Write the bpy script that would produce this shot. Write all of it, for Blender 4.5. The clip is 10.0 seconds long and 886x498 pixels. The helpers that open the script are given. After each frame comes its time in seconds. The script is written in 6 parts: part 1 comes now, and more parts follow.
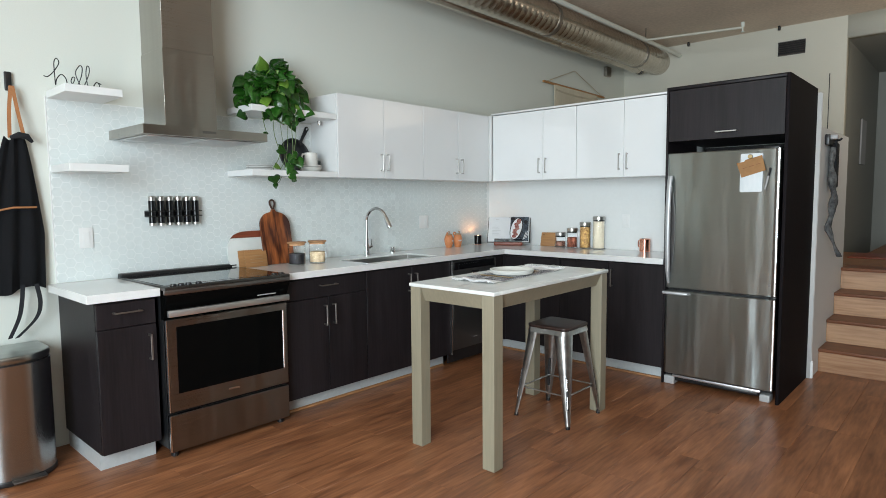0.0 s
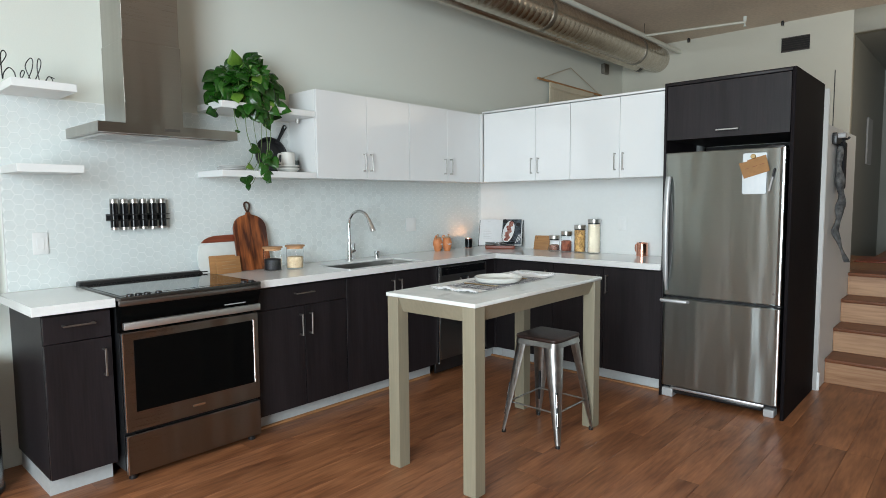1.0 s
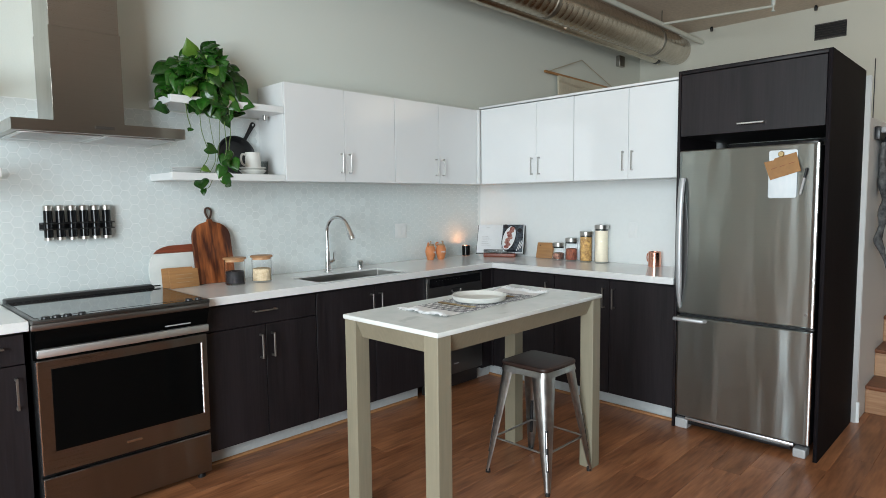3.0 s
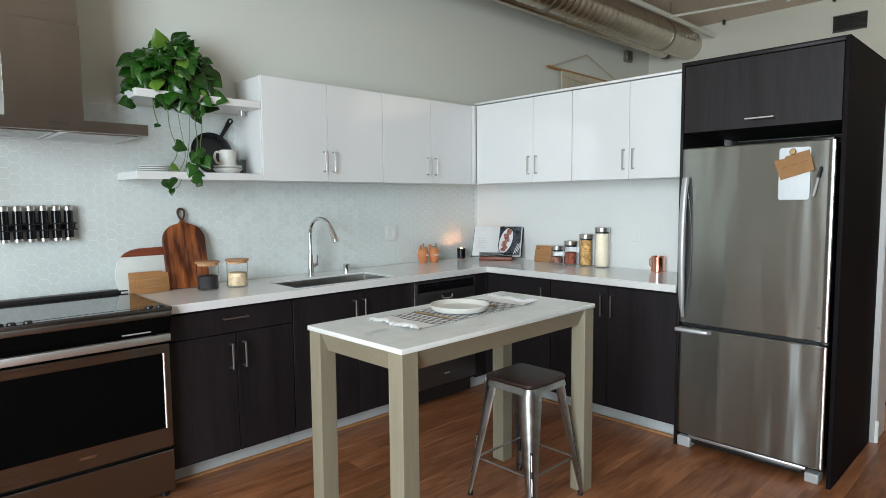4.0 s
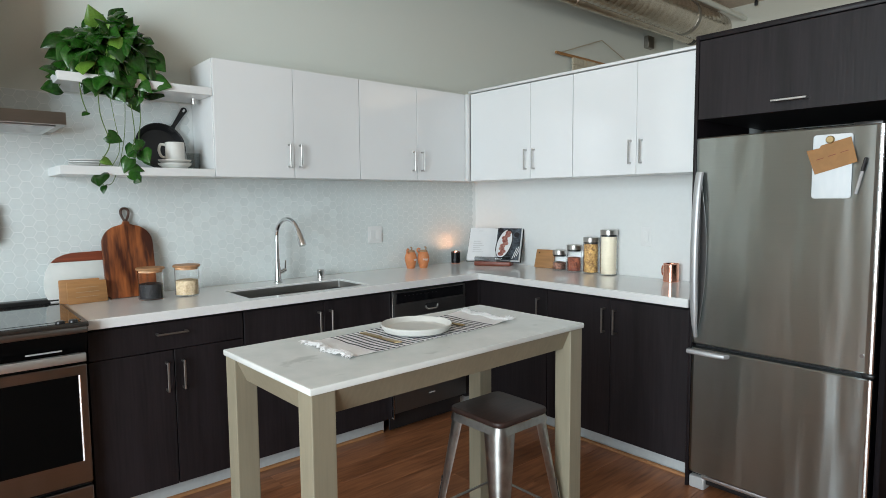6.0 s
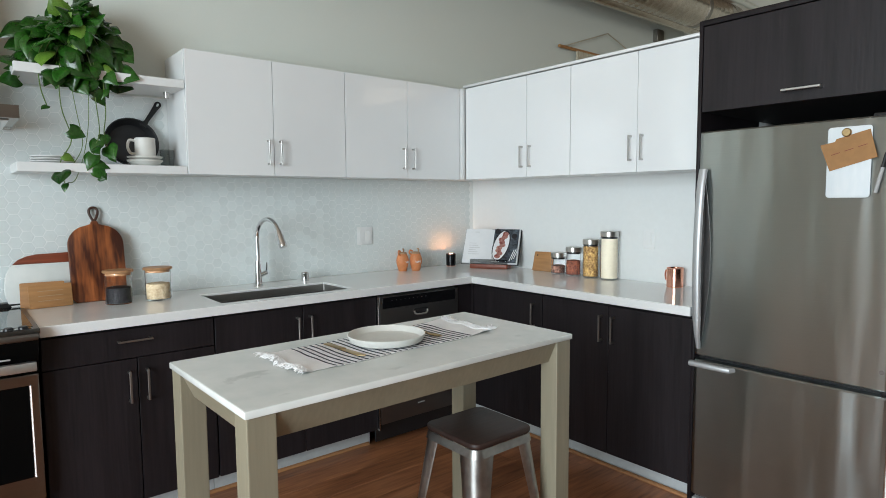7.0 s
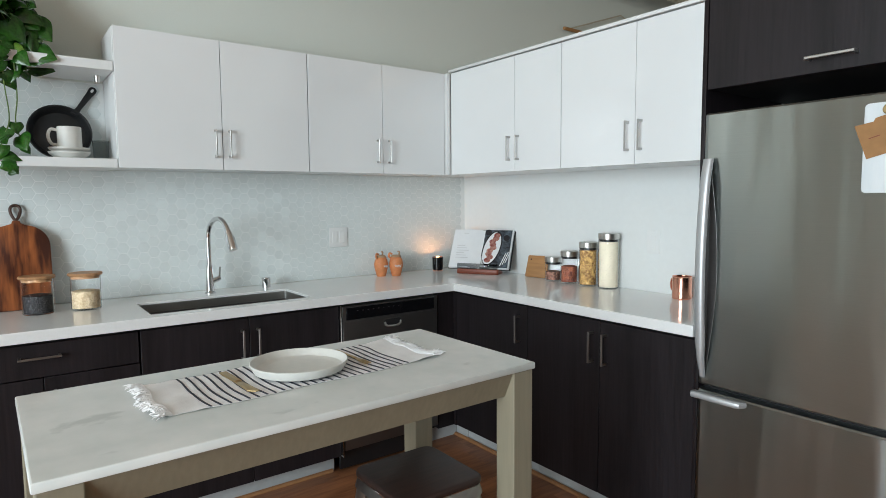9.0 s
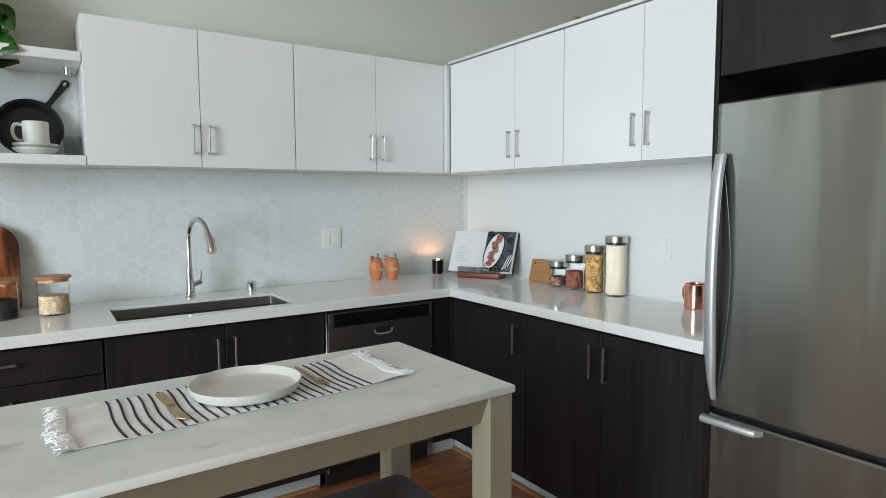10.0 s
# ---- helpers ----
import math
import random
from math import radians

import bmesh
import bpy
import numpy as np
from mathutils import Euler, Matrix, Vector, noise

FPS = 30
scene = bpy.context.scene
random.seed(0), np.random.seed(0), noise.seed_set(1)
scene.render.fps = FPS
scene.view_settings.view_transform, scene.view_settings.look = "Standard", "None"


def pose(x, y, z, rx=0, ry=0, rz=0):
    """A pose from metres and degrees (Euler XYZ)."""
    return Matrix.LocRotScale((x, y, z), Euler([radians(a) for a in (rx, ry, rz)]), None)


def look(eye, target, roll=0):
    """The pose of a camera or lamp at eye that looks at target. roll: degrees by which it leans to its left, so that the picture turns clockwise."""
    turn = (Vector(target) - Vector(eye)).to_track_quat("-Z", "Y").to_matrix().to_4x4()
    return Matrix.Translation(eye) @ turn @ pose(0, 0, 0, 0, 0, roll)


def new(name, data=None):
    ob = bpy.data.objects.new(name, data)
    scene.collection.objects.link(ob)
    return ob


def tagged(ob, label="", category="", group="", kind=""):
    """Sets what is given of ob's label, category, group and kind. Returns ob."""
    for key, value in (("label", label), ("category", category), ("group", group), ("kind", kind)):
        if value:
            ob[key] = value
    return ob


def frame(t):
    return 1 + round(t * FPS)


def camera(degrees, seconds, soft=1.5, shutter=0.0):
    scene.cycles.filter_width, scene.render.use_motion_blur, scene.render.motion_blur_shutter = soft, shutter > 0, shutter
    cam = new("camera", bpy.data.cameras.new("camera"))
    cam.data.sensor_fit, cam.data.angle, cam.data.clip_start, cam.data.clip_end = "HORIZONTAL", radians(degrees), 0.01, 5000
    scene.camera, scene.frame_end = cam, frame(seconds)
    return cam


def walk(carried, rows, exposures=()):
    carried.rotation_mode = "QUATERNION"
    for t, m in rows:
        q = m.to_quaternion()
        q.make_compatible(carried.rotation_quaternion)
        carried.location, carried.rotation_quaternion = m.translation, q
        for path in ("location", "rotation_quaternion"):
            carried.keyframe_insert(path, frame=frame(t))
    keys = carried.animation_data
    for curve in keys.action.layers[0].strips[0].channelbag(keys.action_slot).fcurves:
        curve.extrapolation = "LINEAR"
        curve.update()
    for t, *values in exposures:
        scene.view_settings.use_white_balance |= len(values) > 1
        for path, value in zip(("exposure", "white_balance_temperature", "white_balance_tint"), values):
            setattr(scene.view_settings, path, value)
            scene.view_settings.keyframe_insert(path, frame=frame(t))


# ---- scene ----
cam = camera(73.0, 10.0, soft=0.9)
PATH = [
    (0, (3.776, -4.813, 1.357), (2.434, -3.339, 1.192), -0.5),
    (0.5, (3.734, -4.692, 1.359), (2.39, -3.22, 1.194), -0.5),
    (1, (3.699, -4.565, 1.371), (2.354, -3.093, 1.206), -0.5),
    (1.5, (3.672, -4.445, 1.38), (2.32, -2.98, 1.217), -0.6),
    (2, (3.646, -4.319, 1.385), (2.279, -2.869, 1.222), -0.5),
    (2.5, (3.609, -4.191, 1.393), (2.224, -2.758, 1.23), -0.6),
    (4, (3.536, -3.786, 1.402), (2.1, -2.404, 1.238), -0.5),
    (4.5, (3.513, -3.644, 1.408), (2.061, -2.278, 1.244), -0.5),
    (5, (3.485, -3.512, 1.405), (2.015, -2.167, 1.24), -0.5),
    (5.5, (3.445, -3.385, 1.402), (1.958, -2.059, 1.236), -0.5),
    (7, (3.355, -3.031, 1.391), (1.818, -1.762, 1.226), -0.4),
    (7.5, (3.329, -2.907, 1.391), (1.783, -1.649, 1.227), -0.4),
    (8, (3.298, -2.791, 1.391), (1.739, -1.55, 1.225), -0.4),
    (8.5, (3.264, -2.675, 1.383), (1.685, -1.458, 1.217), -0.4),
    (9, (3.221, -2.551, 1.379), (1.622, -1.361, 1.212), -0.4),
    (9.5, (3.177, -2.433, 1.379), (1.556, -1.274, 1.211), -0.3),
    (10, (3.139, -2.314, 1.38), (1.495, -1.188, 1.211), -0.3),
]
walk(cam, [(t, look(eye, target, roll)) for t, eye, target, roll in PATH])

# ---- light ----
world = bpy.data.worlds.new("sky")
scene.world = world
world.use_nodes = True
wn = world.node_tree
sky = wn.nodes.new("ShaderNodeTexSky")
sky.sky_type = "NISHITA"
sky.sun_disc = False
sky.sun_elevation, sky.sun_rotation = radians(48), radians(150)
wn.links.new(sky.outputs[0], wn.nodes["Background"].inputs[0])
wn.nodes["Background"].inputs[1].default_value = 0.1


def area_lamp(name, m, sx, sy, watts, colour):
    d = bpy.data.lights.new(name, "AREA")
    d.shape, d.size, d.size_y, d.energy, d.color = "RECTANGLE", sx, sy, watts, colour
    ob = new(name, d)
    ob.matrix_world = m
    return ob


# daylight that comes in by the tall window behind the camera
area_lamp("window_daylight", pose(3.95, -6.93, 1.75, 90, 0, 0), 2.9, 2.5, 365, (0.80, 0.925, 1.0))

# added warm fill lamp, out of view, that brightens the loft walls
area_lamp("loft_fill", pose(4.19, 2.15, 2.5, 90, 0, 90), 1.6, 0.9, 10, (1.0, 0.86, 0.68))


# ---- materials ----
def principled(name):
    m = bpy.data.materials.new(name)
    m.use_nodes = True
    return m, m.node_tree, m.node_tree.nodes["Principled BSDF"]


def surface(name, colour, rough=0.5, metal=0.0, grain=(40, 40, 40), big=(3, 3, 3), vary=0.12, bump=0.05, per_piece=0.0,
            colour2=None, coat=0.0, rough_vary=0.1, blotch=0.5, spec=0.5, aniso=0.0, sharp=0.14, wave=0.0):
    """A surface with fine grain and broad blotches, in metres of the object's own space."""
    m, nt, p = principled(name)
    N, L = nt.nodes.new, nt.links.new
    tc = N("ShaderNodeTexCoord")

    def noise_at(scale, detail, seed):
        mp = N("ShaderNodeMapping")
        mp.inputs["Scale"].default_value = scale
        mp.inputs["Location"].default_value = (seed, seed * 0.7, seed * 1.3)
        L(tc.outputs["Object"], mp.inputs[0])
        src = mp.outputs[0]
        if per_piece:
            oi = N("ShaderNodeObjectInfo")
            ml = N("ShaderNodeMath")
            ml.operation = "MULTIPLY"
            ml.inputs[1].default_value = 57.0
            L(oi.outputs["Random"], ml.inputs[0])
            ad = N("ShaderNodeVectorMath")
            L(src, ad.inputs[0])
            L(ml.outputs[0], ad.inputs[1])
            src = ad.outputs[0]
        nz = N("ShaderNodeTexNoise")
        nz.inputs["Scale"].default_value = 1.0
        nz.inputs["Detail"].default_value = detail
        L(src, nz.inputs["Vector"])
        return nz.outputs["Fac"]

    fine, broad = noise_at(grain, 4, 3.1), noise_at(big, 3, 7.7)
    mixf = N("ShaderNodeMix")
    mixf.inputs[0].default_value = blotch
    L(fine, mixf.inputs[2])
    L(broad, mixf.inputs[3])
    fac = mixf.outputs[0]
    ramp = N("ShaderNodeValToRGB")
    c2 = colour2 or tuple(min(1, c * (1 + vary)) for c in colour)
    c1 = colour if colour2 else tuple(c * (1 - vary) for c in colour)
    ramp.color_ramp.elements[0].position, ramp.color_ramp.elements[1].position = 0.5 - sharp, 0.5 + sharp
    ramp.color_ramp.elements[0].color, ramp.color_ramp.elements[1].color = (*c1, 1), (*c2, 1)
    L(fac, ramp.inputs[0])
    out = ramp.outputs[0]
    if per_piece:
        oi = N("ShaderNodeObjectInfo")
        mr = N("ShaderNodeMapRange")
        mr.inputs[3].default_value, mr.inputs[4].default_value = 1 - per_piece, 1 + per_piece
        L(oi.outputs["Random"], mr.inputs[0])
        hs = N("ShaderNodeHueSaturation")
        L(mr.outputs[0], hs.inputs["Value"])
        L(out, hs.inputs["Color"])
        out = hs.outputs[0]
    L(out, p.inputs["Base Color"])
    rr = N("ShaderNodeMapRange")
    rr.inputs[3].default_value, rr.inputs[4].default_value = max(0.02, rough * (1 - rough_vary)), min(1, rough * (1 + rough_vary))
    L(fac, rr.inputs[0])
    L(rr.outputs[0], p.inputs["Roughness"])
    p.inputs["Metallic"].default_value = metal
    p.inputs["Coat Weight"].default_value = coat
    p.inputs["Coat Roughness"].default_value = 0.08
    p.inputs["Specular IOR Level"].default_value = spec
    if aniso:
        tg = N("ShaderNodeCombineXYZ")
        tg.inputs[2].default_value = 1.0
        L(tg.outputs[0], p.inputs["Tangent"])
        p.inputs["Anisotropic"].default_value = aniso
    if bump:
        b = N("ShaderNodeBump")
        b.inputs["Strength"].default_value = bump
        b.inputs["Distance"].default_value = 0.01
        L(fine, b.inputs["Height"])
        if wave:
            w = N("ShaderNodeBump")
            w.inputs["Strength"].default_value = wave
            w.inputs["Distance"].default_value = 0.05
            L(noise_at((8, 8, 0.9), 1.5, 12.3), w.inputs["Height"])
            L(w.outputs[0], b.inputs["Normal"])
        L(b.outputs[0], p.inputs["Normal"])
    return m


def glass(name, tint=(1, 1, 1), rough=0.0):
    m, nt, p = principled(name)
    p.inputs["Base Color"].default_value = (*tint, 1)
    p.inputs["Roughness"].default_value = rough
    p.inputs["Transmission Weight"].default_value = 1.0
    p.inputs["IOR"].default_value = 1.12
    return m


def glow(name, colour, strength):
    m, nt, p = principled(name)
    p.inputs["Base Color"].default_value = (*colour, 1)
    p.inputs["Emission Color"].default_value = (*colour, 1)
    p.inputs["Emission Strength"].default_value = strength
    return m


PAINT = surface("wall_paint", (0.71, 0.745, 0.69), 0.6, vary=0.02, bump=0.06, grain=(160, 160, 160), big=(0.8, 0.8, 0.8))
STAIRPAINT = surface("partition_paint", (0.82, 0.845, 0.85), 0.55, vary=0.02, bump=0.05, grain=(160, 160, 160), big=(0.8, 0.8, 0.8))
PAINT_LOFT = surface("loft_paint", (0.69, 0.675, 0.585), 0.6, vary=0.03, bump=0.06, grain=(160, 160, 160), big=(0.8, 0.8, 0.8))
# off-white hall paint with the hall's dim light put into a darker colour
HALL_SHADED = surface("hall_paint_shaded", (0.31, 0.315, 0.285), 0.6, vary=0.03, bump=0.06, grain=(160, 160, 160), big=(0.8, 0.8, 0.8))
# dark brown picked for what the range and hood steel reflects
EASTPAINT = surface("unseen_wall_brown", (0.083, 0.073, 0.066), 0.6, vary=0.06, bump=0.05)
TRIM = surface("trim_paint", (0.80, 0.81, 0.80), 0.35, vary=0.02, bump=0.02)
CONCRETE = surface("ceiling_concrete", (0.70, 0.605, 0.51), 0.8, vary=0.12, bump=0.2, grain=(30, 30, 30), big=(1.2, 1.2, 1.2))
SPLASH = surface("backsplash_panel", (0.80, 0.82, 0.81), 0.3, vary=0.015, bump=0.015)
TILE = surface("hexagon_tile", (0.742, 0.795, 0.785), 0.25, vary=0.03, bump=0.02, per_piece=0.035, grain=(30, 30, 30), big=(6, 6, 6))
GROUT = surface("tile_grout", (0.83, 0.865, 0.855), 0.8, vary=0.04, bump=0.05, grain=(300, 300, 300))
QUARTZ = surface("white_quartz", (0.83, 0.84, 0.83), 0.09, vary=0.02, bump=0.0, grain=(120, 120, 120), big=(5, 5, 5))
DARKWOOD = surface("espresso_laminate", (0.0140, 0.0108, 0.0126), 0.48, grain=(110, 110, 5), big=(14, 14, 1.0), vary=0.35, bump=0.06, per_piece=0.08, spec=0.32)
# outer fridge panel: same laminate, its shade put into a darker, sheenless copy
DARKWOOD_SHADED = surface("espresso_laminate_shaded", (0.011, 0.009, 0.0105), 0.75, grain=(110, 110, 5), big=(14, 14, 1.0), vary=0.3, bump=0.05, spec=0.08)
CARCASS = surface("cabinet_inside", (0.02, 0.018, 0.018), 0.6, vary=0.1)
GLOSSWHITE = surface("white_gloss_laminate", (0.83, 0.85, 0.855), 0.15, vary=0.01, bump=0.012, grain=(5, 5, 5), big=(2, 2, 2), coat=0.3)
MATTWHITE = surface("white_melamine", (0.80, 0.815, 0.81), 0.35, vary=0.015, bump=0.02)
TOEKICK = surface("toe_kick_vinyl", (0.50, 0.52, 0.52), 0.45, vary=0.06, bump=0.03)
NICKEL = surface("brushed_nickel", (0.55, 0.53, 0.50), 0.3, 1.0, grain=(4, 400, 400), vary=0.06, bump=0.03)
PALESTEEL = surface("pale_satin_steel", (0.72, 0.73, 0.73), 0.42, 1.0, grain=(4, 4, 300), vary=0.03, bump=0.02)
SATIN = surface("satin_silver", (0.48, 0.49, 0.5), 0.42, 0.55, grain=(90, 90, 90), vary=0.03, bump=0.01)
# same nickel as the base pulls, with brighter reflections put into the colour
PULL_LIT = surface("nickel_lit", (0.5, 0.49, 0.47), 0.4, 1.0, grain=(200, 200, 200), vary=0.06, bump=0.02)
# base cabinet pulls: weaker reflections put in as a darker nickel
PULL = surface("nickel_shaded", (0.29, 0.268, 0.25), 0.42, 1.0, grain=(200, 200, 200), vary=0.08, bump=0.02)
OVENGLASS = surface("oven_glass", (0.003, 0.003, 0.003), 0.06, vary=0.05, bump=0.0, spec=0.04)
COOKRIM = surface("cooktop_rim_steel", (0.13, 0.125, 0.12), 0.34, 1.0, grain=(2, 300, 300), vary=0.06, bump=0.02)
STEEL = surface("brushed_steel", (0.385, 0.408, 0.398), 0.28, 1.0, grain=(3, 3, 1400), big=(1.2, 1.2, 0.6), vary=0.035, bump=0.006, blotch=0.4, aniso=0.7, wave=0.15, rough_vary=0.04)
STEEL_DRAWER = surface("rippled_steel", (0.37, 0.405, 0.402), 0.28, 1.0, grain=(3, 3, 1400), big=(1.2, 1.2, 0.6), vary=0.035, bump=0.006, blotch=0.4, aniso=0.7, wave=0.26, rough_vary=0.04)
STEEL_RANGE = surface("range_steel", (0.25, 0.236, 0.228), 0.28, 1.0, grain=(3, 3, 1400), big=(1.2, 1.2, 0.6), vary=0.06, bump=0.008, aniso=0.7, wave=0.3)
STEEL_HOOD = surface("hood_steel", (0.365, 0.345, 0.31), 0.28, 1.0, grain=(3, 3, 1400), big=(2, 2, 0.8), vary=0.06, bump=0.008, aniso=0.6, wave=0.1)
DISHSTEEL = surface("slate_steel", (0.20, 0.195, 0.192), 0.42, 1.0, grain=(3, 300, 3), big=(2, 2, 1), vary=0.06, bump=0.006)
DARKSTEEL = surface("dark_stainless", (0.25, 0.235, 0.23), 0.32, 1.0, grain=(2, 2, 300), vary=0.06, bump=0.03)
EDGE = surface("polished_edge", (0.85, 0.86, 0.86), 0.22, 1.0, vary=0.01, bump=0.0)
CHROME = surface("chrome", (0.62, 0.62, 0.62), 0.08, 1.0, vary=0.02, bump=0.0)
SINKSTEEL = surface("sink_steel", (0.45, 0.44, 0.42), 0.34, 1.0, grain=(300, 4, 4), vary=0.08, bump=0.04)
GALV = surface("galvanised_duct", (0.60, 0.545, 0.48), 0.26, 1.0, grain=(25, 25, 25), big=(5, 5, 5), vary=0.14, bump=0.04)
GALVDARK = surface("dull_duct", (0.34, 0.32, 0.29), 0.4, 1.0, grain=(25, 25, 25), big=(4, 4, 4), vary=0.15, bump=0.04)
BLACKGLASS = surface("black_glass", (0.005, 0.005, 0.006), 0.05, vary=0.05, bump=0.0, spec=0.3)
COOKGLASS = surface("cooktop_glass", (0.012, 0.012, 0.013), 0.06, vary=0.05, bump=0.0, spec=0.9)
BLACKPLASTIC = surface("black_plastic", (0.014, 0.014, 0.015), 0.35, vary=0.1, bump=0.03)
GREYPLASTIC = surface("grey_plastic", (0.42, 0.42, 0.42), 0.4, vary=0.05, bump=0.02)
WHITEPLASTIC = surface("white_plastic", (0.82, 0.83, 0.82), 0.3, vary=0.01, bump=0.0)
COPPER = surface("copper", (0.88, 0.43, 0.31), 0.2, 1.0, vary=0.06, bump=0.03, grain=(60, 60, 60))
TERRACOTTA = surface("terracotta", (0.64, 0.235, 0.09), 0.5, vary=0.12, bump=0.08, grain=(90, 90, 90), big=(20, 20, 20))
ACACIA = surface("acacia_wood", (0.06, 0.014, 0.006), 0.34, grain=(60, 60, 7), big=(17, 17, 3.5), colour2=(0.40, 0.12, 0.035), bump=0.03, sharp=0.1, blotch=0.65)
DARKLOOP = surface("dark_leather", (0.055, 0.022, 0.012), 0.5, vary=0.2, bump=0.08, grain=(120, 120, 120))
BAMBOO = surface("bamboo_wood", (0.42, 0.21, 0.08), 0.5, grain=(10, 90, 90), big=(3, 20, 20), vary=0.15, bump=0.05)
LIDWOOD = surface("lid_wood", (0.42, 0.22, 0.10), 0.5, grain=(6, 60, 60), big=(2, 14, 14), vary=0.2, bump=0.05)
REDWOOD = surface("red_brown_wood", (0.22, 0.05, 0.022), 0.4, grain=(6, 80, 80), big=(2, 20, 20), vary=0.25, bump=0.04)
SEATWOOD = surface("dark_walnut_seat", (0.026, 0.012, 0.009), 0.5, grain=(70, 8, 70), big=(16, 2, 16), vary=0.4, bump=0.06)
GUNMETAL = surface("gunmetal", (0.34, 0.33, 0.315), 0.36, 1.0, vary=0.2, bump=0.03, grain=(30, 30, 30), big=(8, 8, 8), rough_vary=0.4)
TABLEWOOD = surface("grey_olive_wood", (0.262, 0.232, 0.164), 0.5, grain=(90, 90, 5), big=(6, 6, 1.5), vary=0.09, bump=0.03)
MARBLE = surface("white_marble_top", (0.66, 0.70, 0.675), 0.2, grain=(16, 16, 16), big=(4.5, 2.5, 2), colour2=(0.80, 0.81, 0.785), bump=0.0, blotch=0.6, sharp=0.15)


def add_veins(m, colour, scale, low, high):
    """A few soft grey marks, far apart, in a pale stone."""
    nt = m.node_tree
    N, L = nt.nodes.new, nt.links.new
    p = next(n for n in nt.nodes if n.type == "BSDF_PRINCIPLED")
    base = p.inputs["Base Color"].links[0].from_socket
    tc, mp, nz, mr, mx = N("ShaderNodeTexCoord"), N("ShaderNodeMapping"), N("ShaderNodeTexNoise"), N("ShaderNodeMapRange"), N("ShaderNodeMix")
    mp.inputs["Scale"].default_value = scale
    nz.inputs["Scale"].default_value, nz.inputs["Detail"].default_value, nz.inputs["Distortion"].default_value = 1.0, 4.0, 0.8
    mr.inputs[1].default_value, mr.inputs[2].default_value, mr.inputs[4].default_value = low, high, 0.5
    mx.data_type = "RGBA"
    mx.inputs[7].default_value = (*colour, 1)
    L(tc.outputs["Object"], mp.inputs[0])
    L(mp.outputs[0], nz.inputs["Vector"])
    L(nz.outputs["Fac"], mr.inputs[0])
    L(mr.outputs[0], mx.inputs[0])
    L(base, mx.inputs[6])
    L(mx.outputs[2], p.inputs["Base Color"])


add_veins(MARBLE, (0.42, 0.45, 0.43), (9, 6, 9), 0.64, 0.74)
MEMO = surface("memo_board_face", (0.66, 0.72, 0.75), 0.55, grain=(60, 60, 12), big=(14, 14, 6), colour2=(0.75, 0.79, 0.81), bump=0.0, blotch=0.6)
CERAMIC = surface("white_ceramic", (0.80, 0.80, 0.78), 0.2, vary=0.02, bump=0.02, grain=(20, 20, 20))
STONEWARE = surface("matt_stoneware", (0.70, 0.70, 0.66), 0.46, vary=0.04, bump=0.03, grain=(40, 40, 40))
LINEN = surface("white_linen", (0.9, 0.9, 0.9), 0.9, vary=0.04, bump=0.2, grain=(700, 700, 700), big=(30, 30, 30))
STRIPE = surface("navy_stripe", (0.035, 0.04, 0.06), 0.9, vary=0.2, bump=0.3, grain=(600, 600, 600))
GOLD = surface("aged_brass", (0.50, 0.36, 0.18), 0.35, 1.0, vary=0.1, bump=0.04)
IRON = surface("cast_iron", (0.012, 0.012, 0.013), 0.5, vary=0.2, bump=0.15, grain=(200, 200, 200))
CLOTHBLACK = surface("black_canvas", (0.012, 0.013, 0.016), 0.9, vary=0.2, bump=0.3, grain=(500, 500, 500))
LEATHER = surface("tan_leather", (0.40, 0.17, 0.065), 0.55, vary=0.15, bump=0.1, grain=(90, 90, 90))
GREYCLOTH = surface("grey_cloth", (0.035, 0.035, 0.037), 0.9, colour2=(0.16, 0.16, 0.155), bump=0.3, grain=(40, 40, 40), big=(10, 10, 10), sharp=0.12)
WOOL = surface("natural_wool", (0.56, 0.50, 0.38), 0.95, vary=0.12, bump=0.5, grain=(300, 300, 20))
LEAF = surface("pothos_leaf", (0.016, 0.074, 0.008), 0.22, grain=(12, 12, 12), big=(5, 5, 5), vary=0.35, bump=0.12, per_piece=0.42, spec=0.5)
LEAFPALE = surface("variegated_leaf", (0.10, 0.20, 0.025), 0.35, grain=(30, 30, 30), big=(14, 14, 14), vary=0.3, bump=0.08, per_piece=0.3)
STEM = surface("green_stem", (0.10, 0.17, 0.04), 0.5, vary=0.2, bump=0.05)
SOIL = surface("potting_soil", (0.03, 0.02, 0.014), 0.95, vary=0.4, bump=0.6, grain=(120, 120, 120))
PLANK = surface("floor_plank", (0.135, 0.045, 0.018), 0.36, grain=(60, 6, 40), big=(11, 2.4, 8), colour2=(0.43, 0.182, 0.08), bump=0.025, per_piece=0.16, blotch=0.5, sharp=0.19)
SUBFLOOR = surface("floor_joint", (0.03, 0.014, 0.008), 0.7, vary=0.2)
STEPWOOD = surface("stair_wood", (0.27, 0.125, 0.055), 0.45, grain=(4, 60, 60), big=(1.6, 10, 10), colour2=(0.47, 0.27, 0.145), bump=0.04, per_piece=0.08)
TREADWOOD = surface("stair_nosing_wood", (0.17, 0.06, 0.026), 0.42, grain=(5, 60, 60), big=(1, 10, 10), vary=0.2, bump=0.04)
SHOEWOOD = surface("quarter_round_wood", (0.36, 0.17, 0.07), 0.45, grain=(60, 60, 60), vary=0.15)
ACRYLIC = glass("grey_acrylic", (0.48, 0.49, 0.5))
CLEAR = glass("clear_glass")
PAPER = surface("paper", (0.80, 0.81, 0.82), 0.7, vary=0.02, bump=0.02)
